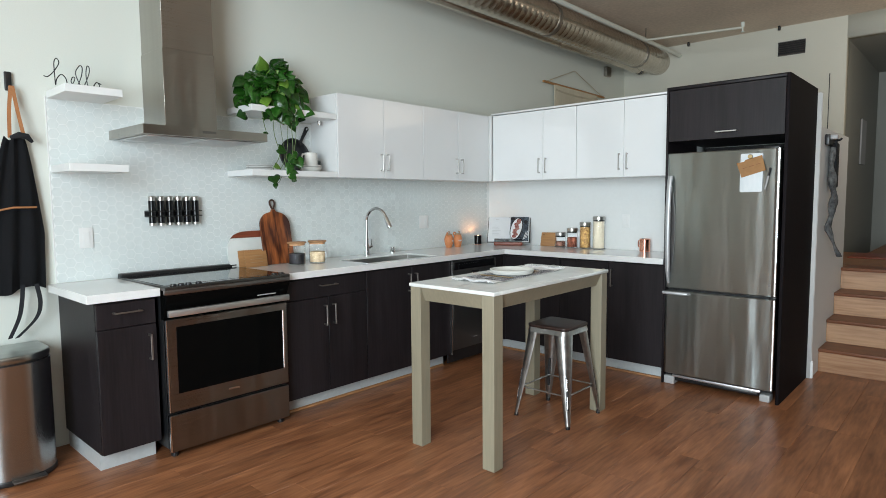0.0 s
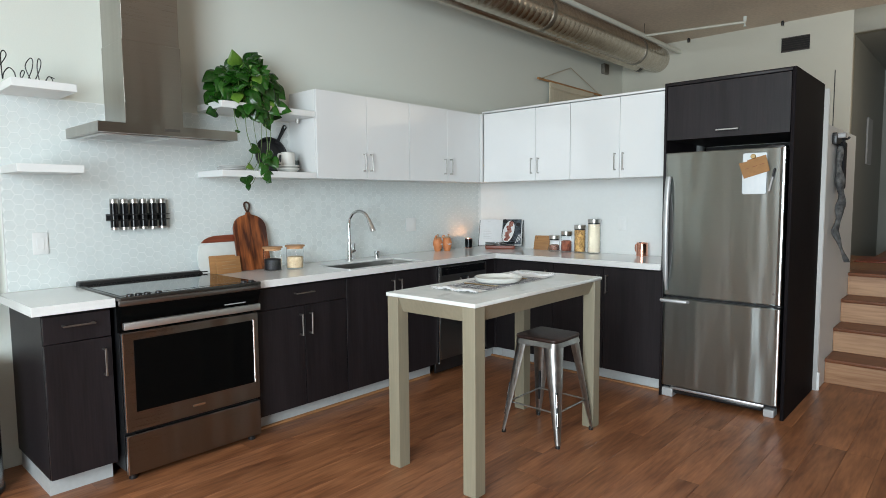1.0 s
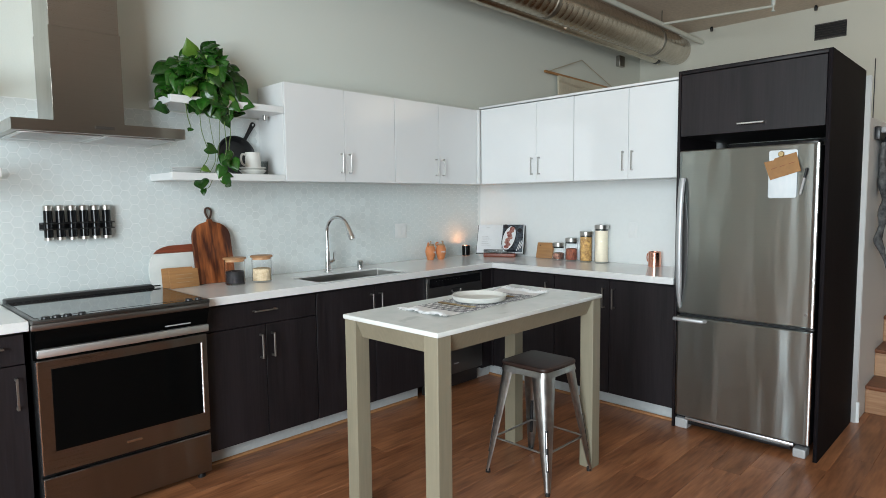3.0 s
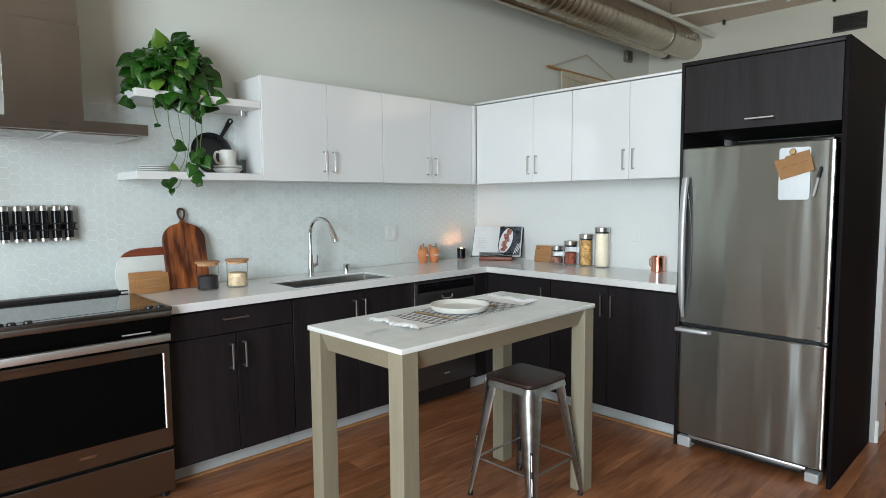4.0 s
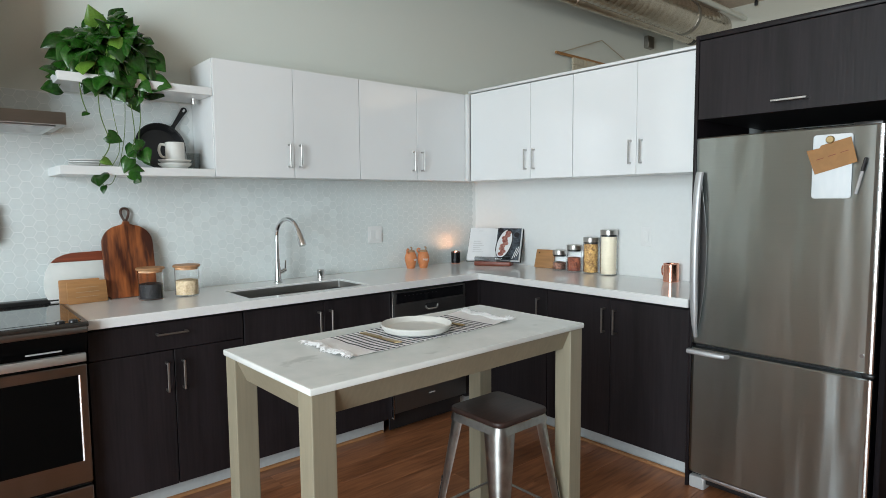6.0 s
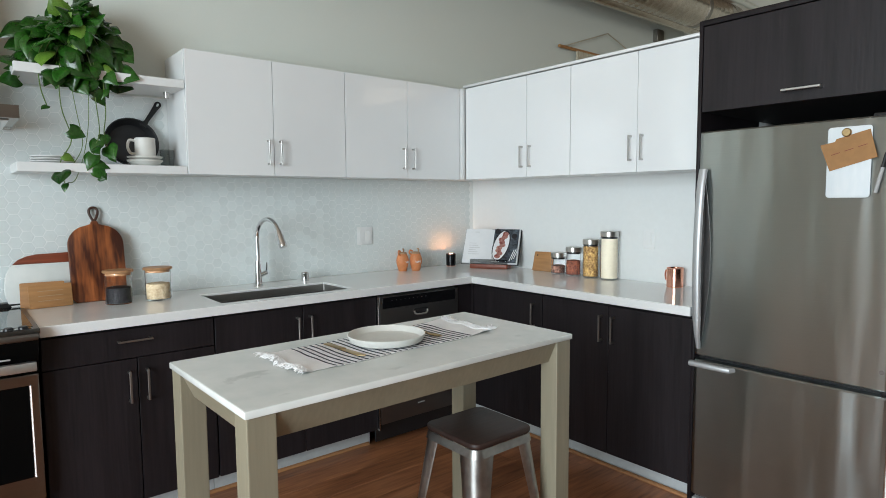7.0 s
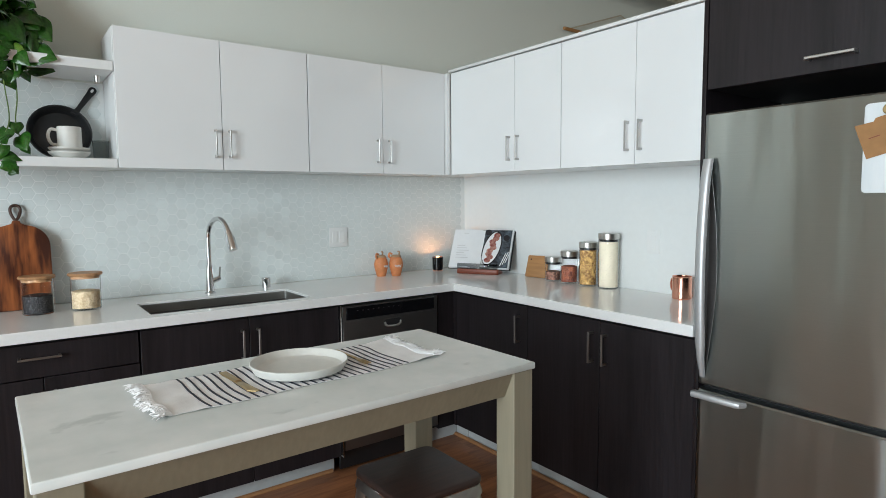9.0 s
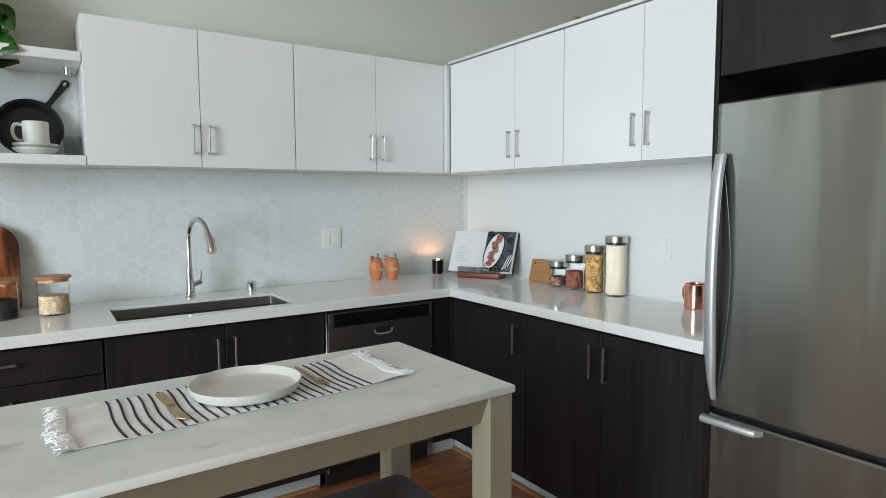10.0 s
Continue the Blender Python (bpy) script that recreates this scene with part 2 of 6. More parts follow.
KRAFT = surface("kraft_card", (0.34, 0.175, 0.066), 0.75, vary=0.12, bump=0.06)
GREYINK = surface("pale_grey_print", (0.66, 0.66, 0.66), 0.8, vary=0.05)
PHOTODARK = surface("photo_dark_teal", (0.008, 0.010, 0.016), 0.3, colour2=(0.11, 0.14, 0.17), big=(22, 22, 22), grain=(70, 70, 70), bump=0.0, sharp=0.1)
PHOTORED = surface("photo_red_fruit", (0.22, 0.025, 0.022), 0.35, colour2=(0.55, 0.30, 0.24), big=(60, 60, 60), grain=(150, 150, 150), bump=0.0)
BEANS = surface("dark_beans", (0.009, 0.0065, 0.009), 0.55, vary=0.4, bump=0.5, grain=(160, 160, 160))
OATS = surface("rolled_oats", (0.40, 0.28, 0.16), 0.9, colour2=(0.64, 0.51, 0.34), bump=0.6, grain=(110, 110, 110), big=(50, 50, 50))
FLOUR = surface("flour", (0.66, 0.58, 0.44), 0.95, vary=0.04, bump=0.1)
PASTA = surface("dry_pasta", (0.22, 0.10, 0.03), 0.7, colour2=(0.60, 0.36, 0.12), bump=0.8, grain=(80, 80, 80), big=(40, 40, 40), sharp=0.1)
SPICERED = surface("red_lentils", (0.12, 0.03, 0.02), 0.8, colour2=(0.34, 0.10, 0.05), bump=0.6, grain=(130, 130, 130), big=(50, 50, 50), sharp=0.1)
NUTS = surface("mixed_nuts", (0.06, 0.025, 0.018), 0.7, colour2=(0.34, 0.16, 0.11), bump=0.7, grain=(90, 90, 90), big=(45, 45, 45), sharp=0.1)
CORK = surface("cork", (0.45, 0.29, 0.17), 0.9, vary=0.15, bump=0.3, grain=(150, 150, 150))
VENTGREY = surface("vent_metal", (0.10, 0.09, 0.085), 0.5, 0.6, vary=0.1)
# pale hall door, its grey holds the shade of the hall
DOOR_SHADED = surface("hall_door_shaded", (0.34, 0.35, 0.34), 0.5, vary=0.03)
CARPET = surface("hall_floor", (0.26, 0.125, 0.06), 0.5, grain=(60, 6, 60), vary=0.2)
FLAME = glow("candle_flame", (1.0, 0.5, 0.16), 30)
PINKWAX = surface("rose_gold", (0.75, 0.45, 0.36), 0.25, 1.0, vary=0.05)


# ---- mesh helpers ----
def box(x0, x1, y0, y1, z0, z1, bev=0.0, bm=None, seg=1):
    """A box, with its edges rounded by bev, alone or added to bm."""
    b = bmesh.new()
    bmesh.ops.create_cube(b, size=1.0)
    for v in b.verts:
        v.co = Vector((x0 + (v.co.x + 0.5) * (x1 - x0), y0 + (v.co.y + 0.5) * (y1 - y0), z0 + (v.co.z + 0.5) * (z1 - z0)))
    if bev:
        bmesh.ops.bevel(b, geom=list(b.edges), offset=bev, segments=seg, profile=0.5, affect="EDGES")
    return join(bm, b)


def join(bm, b):
    if bm is None:
        return b
    vs = [bm.verts.new(v.co) for v in b.verts]
    b.verts.index_update()
    for f in b.faces:
        bm.faces.new([vs[v.index] for v in f.verts])
    b.free()
    return bm


def moved(b, m):
    bmesh.ops.transform(b, matrix=m, verts=list(b.verts))
    return b


def lathe(profile, n=32, bm=None):
    """Profile of (radius, height), turned round the z axis."""
    b = bmesh.new()
    rings = []
    # long straight runs keep their shading by a ring close to either end
    full = [profile[0]]
    for (r0, z0), (r1, z1) in zip(profile, profile[1:]):
        d = math.hypot(r1 - r0, z1 - z0)
        if d > 0.018:
            for s in (0.0012 / d, 1 - 0.0012 / d):
                full.append((r0 + (r1 - r0) * s, z0 + (z1 - z0) * s))
        full.append((r1, z1))
    for r, z in full:
        if r < 1e-6:
            rings.append([b.verts.new((0, 0, z))])
        else:
            rings.append([b.verts.new((r * math.cos(2 * math.pi * i / n), r * math.sin(2 * math.pi * i / n), z)) for i in range(n)])
    for a, c in zip(rings, rings[1:]):
        for i in range(n):
            q = [a[i % len(a)], a[(i + 1) % len(a)], c[(i + 1) % len(c)], c[i % len(c)]]
            u = list(dict.fromkeys(q))
            if len(u) > 2:
                b.faces.new(u)
    return join(bm, b)


def tube(points, radius, n=8, bm=None, closed=False):
    """A round bar along points; radius one number or one for each point."""
    b = bmesh.new()
    pts = [Vector(p) for p in points]
    rs = radius if isinstance(radius, (list, tuple)) else [radius] * len(pts)
    rings, side = [], None
    for i, p in enumerate(pts):
        a = pts[i - 1] if i or closed else p
        c = pts[(i + 1) % len(pts)] if i < len(pts) - 1 or closed else p
        d = (c - a).normalized()
        if side is None:
            side = d.orthogonal().normalized()
        side = (side - d * side.dot(d)).normalized()
        up = d.cross(side)
        rings.append([b.verts.new(p + (side * math.cos(2 * math.pi * k / n) + up * math.sin(2 * math.pi * k / n)) * rs[i]) for k in range(n)])
    pairs = list(zip(rings, rings[1:])) + ([(rings[-1], rings[0])] if closed else [])
    for a, c in pairs:
        for k in range(n):
            b.faces.new((a[k], a[(k + 1) % n], c[(k + 1) % n], c[k]))
    if not closed:
        b.faces.new(rings[0][::-1])
        b.faces.new(rings[-1])
    return join(bm, b)


def slab(outline, z0, z1, bev=0.0, bm=None, seg=2):
    """A flat outline of (x, y) given thickness, its rims rounded by bev."""
    b = bmesh.new()
    f = b.faces.new([b.verts.new((x, y, z0)) for x, y in outline])
    r = bmesh.ops.extrude_face_region(b, geom=[f])
    for v in r["geom"]:
        if isinstance(v, bmesh.types.BMVert):
            v.co.z = z1
    bmesh.ops.recalc_face_normals(b, faces=list(b.faces))
    if bev:
        rims = [e for e in b.edges if abs(e.verts[0].co.z - e.verts[1].co.z) < 1e-6]
        bmesh.ops.bevel(b, geom=rims, offset=bev, segments=seg, profile=0.5, affect="EDGES")
    return join(bm, b)


def arc(cx, cy, r, a0, a1, n):
    return [(cx + r * math.cos(radians(a0 + (a1 - a0) * i / n)), cy + r * math.sin(radians(a0 + (a1 - a0) * i / n))) for i in range(n + 1)]


def round_rect(x0, x1, y0, y1, r, n=5):
    return arc(x1 - r, y1 - r, r, 0, 90, n) + arc(x0 + r, y1 - r, r, 90, 180, n) + arc(x0 + r, y0 + r, r, 180, 270, n) + arc(x1 - r, y0 + r, r, 270, 360, n)


def mesh_of(name, bm, material, smooth=35):
    me = bpy.data.meshes.new(name)
    bmesh.ops.recalc_face_normals(bm, faces=list(bm.faces))
    bm.to_mesh(me)
    bm.free()
    me.materials.append(material)
    me.set_sharp_from_angle(angle=radians(smooth))
    areas = [p.area for p in me.polygons]
    limit = 6 * sorted(areas)[len(areas) // 2]
    sides = [min((me.vertices[p.vertices[i]].co - me.vertices[p.vertices[i - 1]].co).length for i in range(len(p.vertices))) for p in me.polygons]
    me.polygons.foreach_set("use_smooth", [a < limit or s < 0.03 for a, s in zip(areas, sides)])
    return me


def part(name, bm, material, parent, label="", smooth=35):
    ob = new(name, mesh_of(name, bm, material, smooth))
    ob.parent = parent
    return tagged(ob, label)


def piece(name, mesh, parent, m):
    ob = new(name, mesh)
    ob.parent = parent
    ob.matrix_basis = m
    return ob


def thing(name, m, label, category, group="", kind=""):
    ob = new(name)
    ob.empty_display_size = 0.05
    ob.matrix_world = m
    return tagged(ob, label, category, group, kind)


def solid(name, bm, material, m, label, category, group="", kind="", smooth=35):
    ob = new(name, mesh_of(name, bm, material, smooth))
    ob.matrix_world = m
    return tagged(ob, label, category, group, kind)


HERE = pose(0, 0, 0)


def setting(name, bm, material, label, category):
    return solid(name, bm, material, HERE, label, category, kind="structure")


# ---- large structure ----
CEIL = 3.30
LOFT = 0.74
KY = 0.03          # face of the low kitchen wall
bm = box(-0.15, 0, -7.15, 3.2, 0, 3.4)
setting("wall_west", bm, PAINT, "tall off-white painted wall behind the range and sink", "wall")
bm = box(0, 2.06, KY, 0.3, 0, 2.105)
box(2.06, 2.85, 0.262, 0.3, 0, 2.10, bm=bm)
setting("wall_north", bm, SPLASH, "low smooth white kitchen wall below the loft", "wall")
bm = box(2.832, 2.852, 0.30, 1.42, 0, 1.86)
setting("wall_stair", bm, STAIRPAINT, "low off-white partition beside the wooden stairs", "wall")
bm = box(2.8295, 2.852, 0.284, 0.302, 0, 2.10, 0.002)
setting("trim_wall_end", bm, TRIM, "white trim on the end of the partition", "trim")
bm = box(2.8295, 2.866, 0.268, 0.285, 0, 0.13, 0.004)
setting("baseboard", bm, TRIM, "white baseboard block at the foot of the partition", "baseboard")
# far wall of the loft, with the opening of the hall
bm = box(0, 2.555, 3.05, 3.2, 0, CEIL)
box(2.555, 4.2, 3.05, 3.2, 3.07, CEIL, bm=bm)
setting("wall_far", bm, PAINT_LOFT, "off-white loft wall with a hall opening", "wall")
# hall walls and ceiling, coloured dark in place of the dim light there
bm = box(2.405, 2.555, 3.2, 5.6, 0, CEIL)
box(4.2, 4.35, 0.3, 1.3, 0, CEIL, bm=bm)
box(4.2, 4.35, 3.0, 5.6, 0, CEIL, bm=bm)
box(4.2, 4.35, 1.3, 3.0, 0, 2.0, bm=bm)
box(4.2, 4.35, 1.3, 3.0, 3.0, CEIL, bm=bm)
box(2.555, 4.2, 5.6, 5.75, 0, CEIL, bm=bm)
setting("wall_hall", bm, HALL_SHADED, "off-white hall walls with the dimness put into their colour", "wall")
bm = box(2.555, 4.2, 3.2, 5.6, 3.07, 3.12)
setting("ceiling_hall", bm, HALL_SHADED, "plain hall ceiling, darkened in colour like the hall walls", "ceiling")
# living side, behind the camera
# closing wall out of view, added dark brown to tint the steel's reflections
bm = box(8.0, 8.15, -7.15, 0.3, 0, 3.4)
setting("wall_east", bm, EASTPAINT, "unseen plain wall of the living side, browned for reflections in the steel", "wall")
bm = box(4.2, 8.0, 0.3, 0.45, 0, 3.4)
setting("wall_east_return", bm, PAINT, "plain off-white wall beside the stairs", "wall")
bm = box(-0.15, 2.45, -7.15, -7.0, 0, 3.4)
box(5.45, 8.15, -7.15, -7.0, 0, 3.4, bm=bm)
box(2.45, 5.45, -7.15, -7.0, 0, 0.5, bm=bm)
box(2.45, 5.45, -7.15, -7.0, 3.0, 3.4, bm=bm)
setting("wall_south", bm, PAINT, "off-white wall with the tall loft window", "wall")
win = thing("window_1", pose(2.45, -7.06, 0.5), "tall loft window with dark metal mullions", "window", kind="structure")
bm = box(0, 3.0, 0, 0.05, 0, 0.05, 0.004)
box(0, 3.0, 0, 0.05, 2.45, 2.5, 0.004, bm=bm)
for i in range(5):
    box(i * 0.7375, i * 0.7375 + 0.05, 0, 0.05, 0, 2.5, 0.004, bm=bm)
part("window_frame", bm, BLACKPLASTIC, win)
for i in range(4):
    pane = part("pane", box(i * 0.7375 + 0.051, i * 0.7375 + 0.7365, 0.02, 0.026, 0.051, 2.449), CLEAR, win)
    pane.visible_shadow = False
bm = box(-0.02, 3.02, 0.04, 0.12, -0.03, 0.0, 0.006)
part("window_sill", bm, TRIM, win)
# unseen opening added to the side wall to house the loft's fill lamp
win = thing("added_window", pose(4.25, 1.3, 2.0), "unseen loft side window with a dark frame, added for the fill lamp", "window", kind="structure")
bm = box(0, 0.05, 0, 1.7, 0, 0.04, 0.004)
box(0, 0.05, 0, 1.7, 0.96, 1.0, 0.004, bm=bm)
for i in range(3):
    box(0, 0.05, i * 0.83, i * 0.83 + 0.04, 0.04, 0.96, 0.004, bm=bm)
part("window_frame", bm, BLACKPLASTIC, win)
for i in range(2):
    pane = part("pane", box(0.02, 0.026, i * 0.83 + 0.041, i * 0.83 + 0.829, 0.041, 0.959), CLEAR, win)
    pane.visible_shadow = False
bm = box(-0.15, 8.15, -7.15, 5.75, CEIL, CEIL + 0.12)
ceil_ob = setting("ceiling", bm, CONCRETE, "bare grey-beige concrete loft ceiling", "ceiling")

bm = box(-0.15, 8.15, -7.15, 0.52, -0.1, -0.006)
floor = setting("floor", bm, SUBFLOOR, "warm brown wood plank floor with visible joints", "floor")
bm = box(0, 2.832, 0.3, 3.05, LOFT - 0.1, LOFT)
box(2.832, 2.853, 1.42, 1.63, LOFT - 0.1, LOFT, bm=bm)
box(2.832, 4.2, 1.6305, 5.6, LOFT - 0.1, LOFT, bm=bm)
setting("floor_loft", bm, CARPET, "raised loft floor of brown wood", "floor")

# stairs up to the loft
stairs = thing("stairs", pose(2.853, 0.52, 0), "four wooden steps with pale risers and red-brown nosings", "stairs", kind="structure")
for i in range(4):
    bm = box(0, 1.345, i * 0.275, i * 0.275 + 0.02, i * 0.185, (i + 1) * 0.185 - 0.028, 0.002)
    part("riser", bm, STEPWOOD, stairs, "pale oak riser")
    bm = box(0, 1.345, i * 0.275 - 0.022, i * 0.275 + 0.285, (i + 1) * 0.185 - 0.028, (i + 1) * 0.185, 0.008, seg=2)
    part("tread", bm, TREADWOOD, stairs, "red-brown wooden tread")

# trim at the foot of the cabinets
bm = tube([(0.515, -2.78, 0.0), (0.515, -1.25, 0.0)], 0.014, 8)
setting("trim_shoe", bm, SHOEWOOD, "thin wooden quarter round along the toe kick", "trim")
bm = tube([(0.515, -0.452, 0.0), (2.045, -0.452, 0.0)], 0.014, 8)
setting("trim_shoe", bm, SHOEWOOD, "thin wooden quarter round along the toe kick", "trim")
bm = box(0.0, 0.006, -3.832, -3.826, 0.915, 1.93, 0.001)
setting("trim_tile", bm, TRIM, "thin white edge strip of the tiled backsplash", "trim")

# ---- kitchen cabinets ----
WEST = 90           # turn of things whose front looks along +x


def bar_pull(parent, x, y, z, length, upright=True, thick=0.009, stand=0.028, metal=None):
    """A flat bar handle, in front of a door whose face is at y."""
    h = length / 2
    if upright:
        bm = box(x - thick / 2, x + thick / 2, y - stand - 0.008, y - stand, z - h, z + h, 0.0015)
        for s in (-1, 1):
            box(x - thick / 2, x + thick / 2, y - stand, y, z + s * (h - 0.006) - 0.005, z + s * (h - 0.006) + 0.005, bm=bm)
    else:
        bm = box(x - h, x + h, y - stand - 0.008, y - stand, z - thick / 2, z + thick / 2, 0.0015)
        for s in (-1, 1):
            box(x + s * (h - 0.006) - 0.005, x + s * (h - 0.006) + 0.005, y - stand, y, z - thick / 2, z + thick / 2, bm=bm)
    return part("handle", bm, metal or PULL, parent, "brushed nickel bar handle")


def base_cabinet(m, w, label, splits, drawer=0.0, handles=(), depth=0.58, toe_left=0.0, toe=True, drawer_handle=True):
    """Floor cabinet; its door face is y = 0. splits: the doors' edges."""
    cab = thing("base_cabinet", m, label, "cabinet", "dark base cabinets")
    bm = box(0.001, w - 0.001, 0.022, depth, 0.1, 0.865, 0.001)
    part("body", bm, DARKWOOD, cab)
    if toe:
        bm = box(0.0 + toe_left, w, 0.09, depth, 0, 0.1)
        part("toe_kick", bm, TOEKICK, cab, "pale grey toe kick")
    top = 0.858
    if drawer:
        bm = box(0.003, w - 0.003, 0, 0.02, top - drawer, top, 0.0012)
        d = part("drawer_front", bm, DARKWOOD, cab)
        if drawer_handle:
            bar_pull(d, w / 2 + 0.0, 0, top - drawer / 2 + 0.015, 0.135, False, 0.0075)
        top -= drawer + 0.004
    for (a, b), hx in zip(zip(splits, splits[1:]), handles):
        bm = box(a + 0.002, b - 0.002, 0, 0.02, 0.104, top, 0.0012)
        d = part("door", bm, DARKWOOD, cab)
        if hx is not None:
            bar_pull(d, hx, 0, top - 0.115, 0.135, thick=0.0095)
    return cab


base_cabinet(pose(0.6, -3.83, 0, 0, 0, WEST), 0.285, "narrow dark wood base cabinet with a drawer, beside the range", (0, 0.285), 0.125, (0.245,), toe_left=0.012)
base_cabinet(pose(0.6, -2.785, 0, 0, 0, WEST), 0.665, "dark wood base cabinet with a drawer and two doors", (0, 0.34, 0.665), 0.125, (0.305, 0.375))
base_cabinet(pose(0.6, -2.117, 0, 0, 0, WEST), 0.88, "dark wood sink cabinet with two doors", (0, 0.44, 0.88), 0, (0.405, 0.475))
base_cabinet(pose(0.62, -0.528, 0), 0.56, "dark wood corner cabinet with one door", (0, 0.56), 0, (0.505,), depth=0.56)
base_cabinet(pose(1.182, -0.528, 0), 0.866, "dark wood base cabinet with two doors, beside the fridge", (0, 0.43, 0.866), 0, (0.394, 0.464), depth=0.56)
bm = box(0.025, 0.598, -0.638, -0.528, 0.1, 0.865, 0.001)
box(0.025, 0.618, -0.528, 0.0, 0.1, 0.865, bm=bm)
solid("corner_filler", bm, DARKWOOD, HERE, "dark wood filler where the two cabinet runs meet", "cabinet")
bm = box(0.46, 0.515, -0.64, -0.445, 0, 0.1, 0.001)
box(0.515, 0.62, -0.445, -0.41, 0, 0.1, 0.001, bm=bm)
solid("corner_toe_kick", bm, TOEKICK, HERE, "pale grey toe kick in the cabinet corner", "cabinet")

# dishwasher
dw = thing("dishwasher", pose(0.6, -1.234, 0, 0, 0, WEST), "dark stainless dishwasher between base cabinets", "dishwasher")
part("body", box(0.004, 0.588, 0.03, 0.57, 0.1, 0.862), BLACKPLASTIC, dw)
bm = box(0.012, 0.582, -0.012, 0.028, 0.13, 0.7782, 0.001)
part("door", bm, DISHSTEEL, dw, "dark brushed steel door")
bm = box(0.012, 0.582, -0.012, 0.028, 0.779, 0.856, 0.001)
panel = part("control_panel", bm, DISHSTEEL, dw, "dark control strip along the top")
bm = box(0.03, 0.56, -0.0145, -0.012, 0.787, 0.848, 0.001)
part("control_strip", bm, BLACKGLASS, panel, "black glass control strip")
hdl = part("handle_recess", moved(slab(round_rect(0.245, 0.35, 0.728, 0.765, 0.014), 0.0118, 0.0128, 0.0003), Matrix.Rotation(radians(90), 4, "X")), BLACKPLASTIC, dw, "dark pocket")
bm = tube([(0.249, -0.0135, 0.752), (0.253, -0.016, 0.737), (0.266, -0.018, 0.730), (0.2975, -0.019, 0.728), (0.329, -0.018, 0.730), (0.342, -0.016, 0.737), (0.346, -0.0135, 0.752)], 0.0058, 10)
part("handle", bm, PULL_LIT, hdl, "steel pocket lip")
for k in range(9):
    part("control_mark", box(0.09 + k * 0.03, 0.096 + k * 0.03, -0.0152, -0.0143, 0.828, 0.831), DARKSTEEL, panel, "grey control mark")
part("toe_grille", box(0.01, 0.584, 0.045, 0.06, 0.015, 0.1, 0.002), BLACKPLASTIC, dw)
part("side_gap", box(0.0, 0.0045, -0.012, 0.03, 0.1, 0.862), EDGE, dw, "bright steel edge strip")
part("badge", box(0.27, 0.32, -0.0135, -0.012, 0.20, 0.207, 0.0005), GREYPLASTIC, dw, "small grey badge")

# worktop, with the sink cut out of it
CT, CB = 0.915, 0.872
SX0, SX1, SY0, SY1 = 0.232, 0.562, -2.064, -1.358
bm = box(0.004, 0.634, -3.875, -3.532, CB, CT, 0.003, seg=2)
solid("worktop", bm, QUARTZ, HERE, "short white quartz worktop beside the range", "worktop")
bm = bmesh.new()
cells = []
for x0, x1, y0, y1 in ((0.004, SX0, SY0, SY1), (SX1, 0.634, SY0, SY1), (0.004, 0.634, -2.788, SY0), (0.004, 0.634, SY1, -0.553), (0.004, 0.634, -0.553, 0.028), (0.634, 2.048, -0.553, 0.028)):
    cells.append((x0, x1, y0, y1))
xs = sorted({c for x in cells for c in x[:2]})
ys = sorted({c for x in cells for c in x[2:]})
grid = {}
for x in xs:
    for y in ys:
        grid[x, y] = bm.verts.new((x, y, CB))
for x0, x1 in zip(xs, xs[1:]):
    for y0, y1 in zip(ys, ys[1:]):
        cx, cy = (x0 + x1) / 2, (y0 + y1) / 2
        if any(a < cx < b and c < cy < d for a, b, c, d in cells):
            bm.faces.new((grid[x0, y0], grid[x1, y0], grid[x1, y1], grid[x0, y1]))
bmesh.ops.delete(bm, geom=[v for v in bm.verts if not v.link_faces], context="VERTS")
r = bmesh.ops.extrude_face_region(bm, geom=list(bm.faces))
for v in r["geom"]:
    if isinstance(v, bmesh.types.BMVert):
        v.co.z = CT
bmesh.ops.recalc_face_normals(bm, faces=list(bm.faces))
sharp = [e for e in bm.edges if len(e.link_faces) == 2 and e.calc_face_angle(0) > 1.0]
bmesh.ops.bevel(bm, geom=sharp, offset=0.003, segments=2, profile=0.5, affect="EDGES")
solid("worktop", bm, QUARTZ, HERE, "L-shaped white quartz worktop with an undermount sink", "worktop")
bm = bmesh.new()
o = round_rect(SX0 + 0.001, SX1 - 0.001, SY0 + 0.001, SY1 - 0.001, 0.008)
i_ = round_rect(SX0 + 0.012, SX1 - 0.012, SY0 + 0.012, SY1 - 0.012, 0.03)
rings = [[bm.verts.new((x, y, z)) for x, y in ol] for ol, z in ((o, CT - 0.011), (o, 0.72), (i_, 0.70))]
for a, b in zip(rings, rings[1:]):
    for k in range(len(a)):
        bm.faces.new((a[k], a[(k + 1) % len(a)], b[(k + 1) % len(b)], b[k]))
bm.faces.new(rings[-1])
sink = solid("sink", bm, SINKSTEEL, HERE, "brushed steel undermount sink in the worktop", "sink")
part("drain", moved(lathe([(0, 0), (0.04, 0.0), (0.044, 0.003), (0.03, 0.004), (0, 0.001)], 24), Matrix.Translation((0.36, -1.72, 0.701))), CHROME, sink)

# wall cabinets
UB, UT = 1.524, 2.118


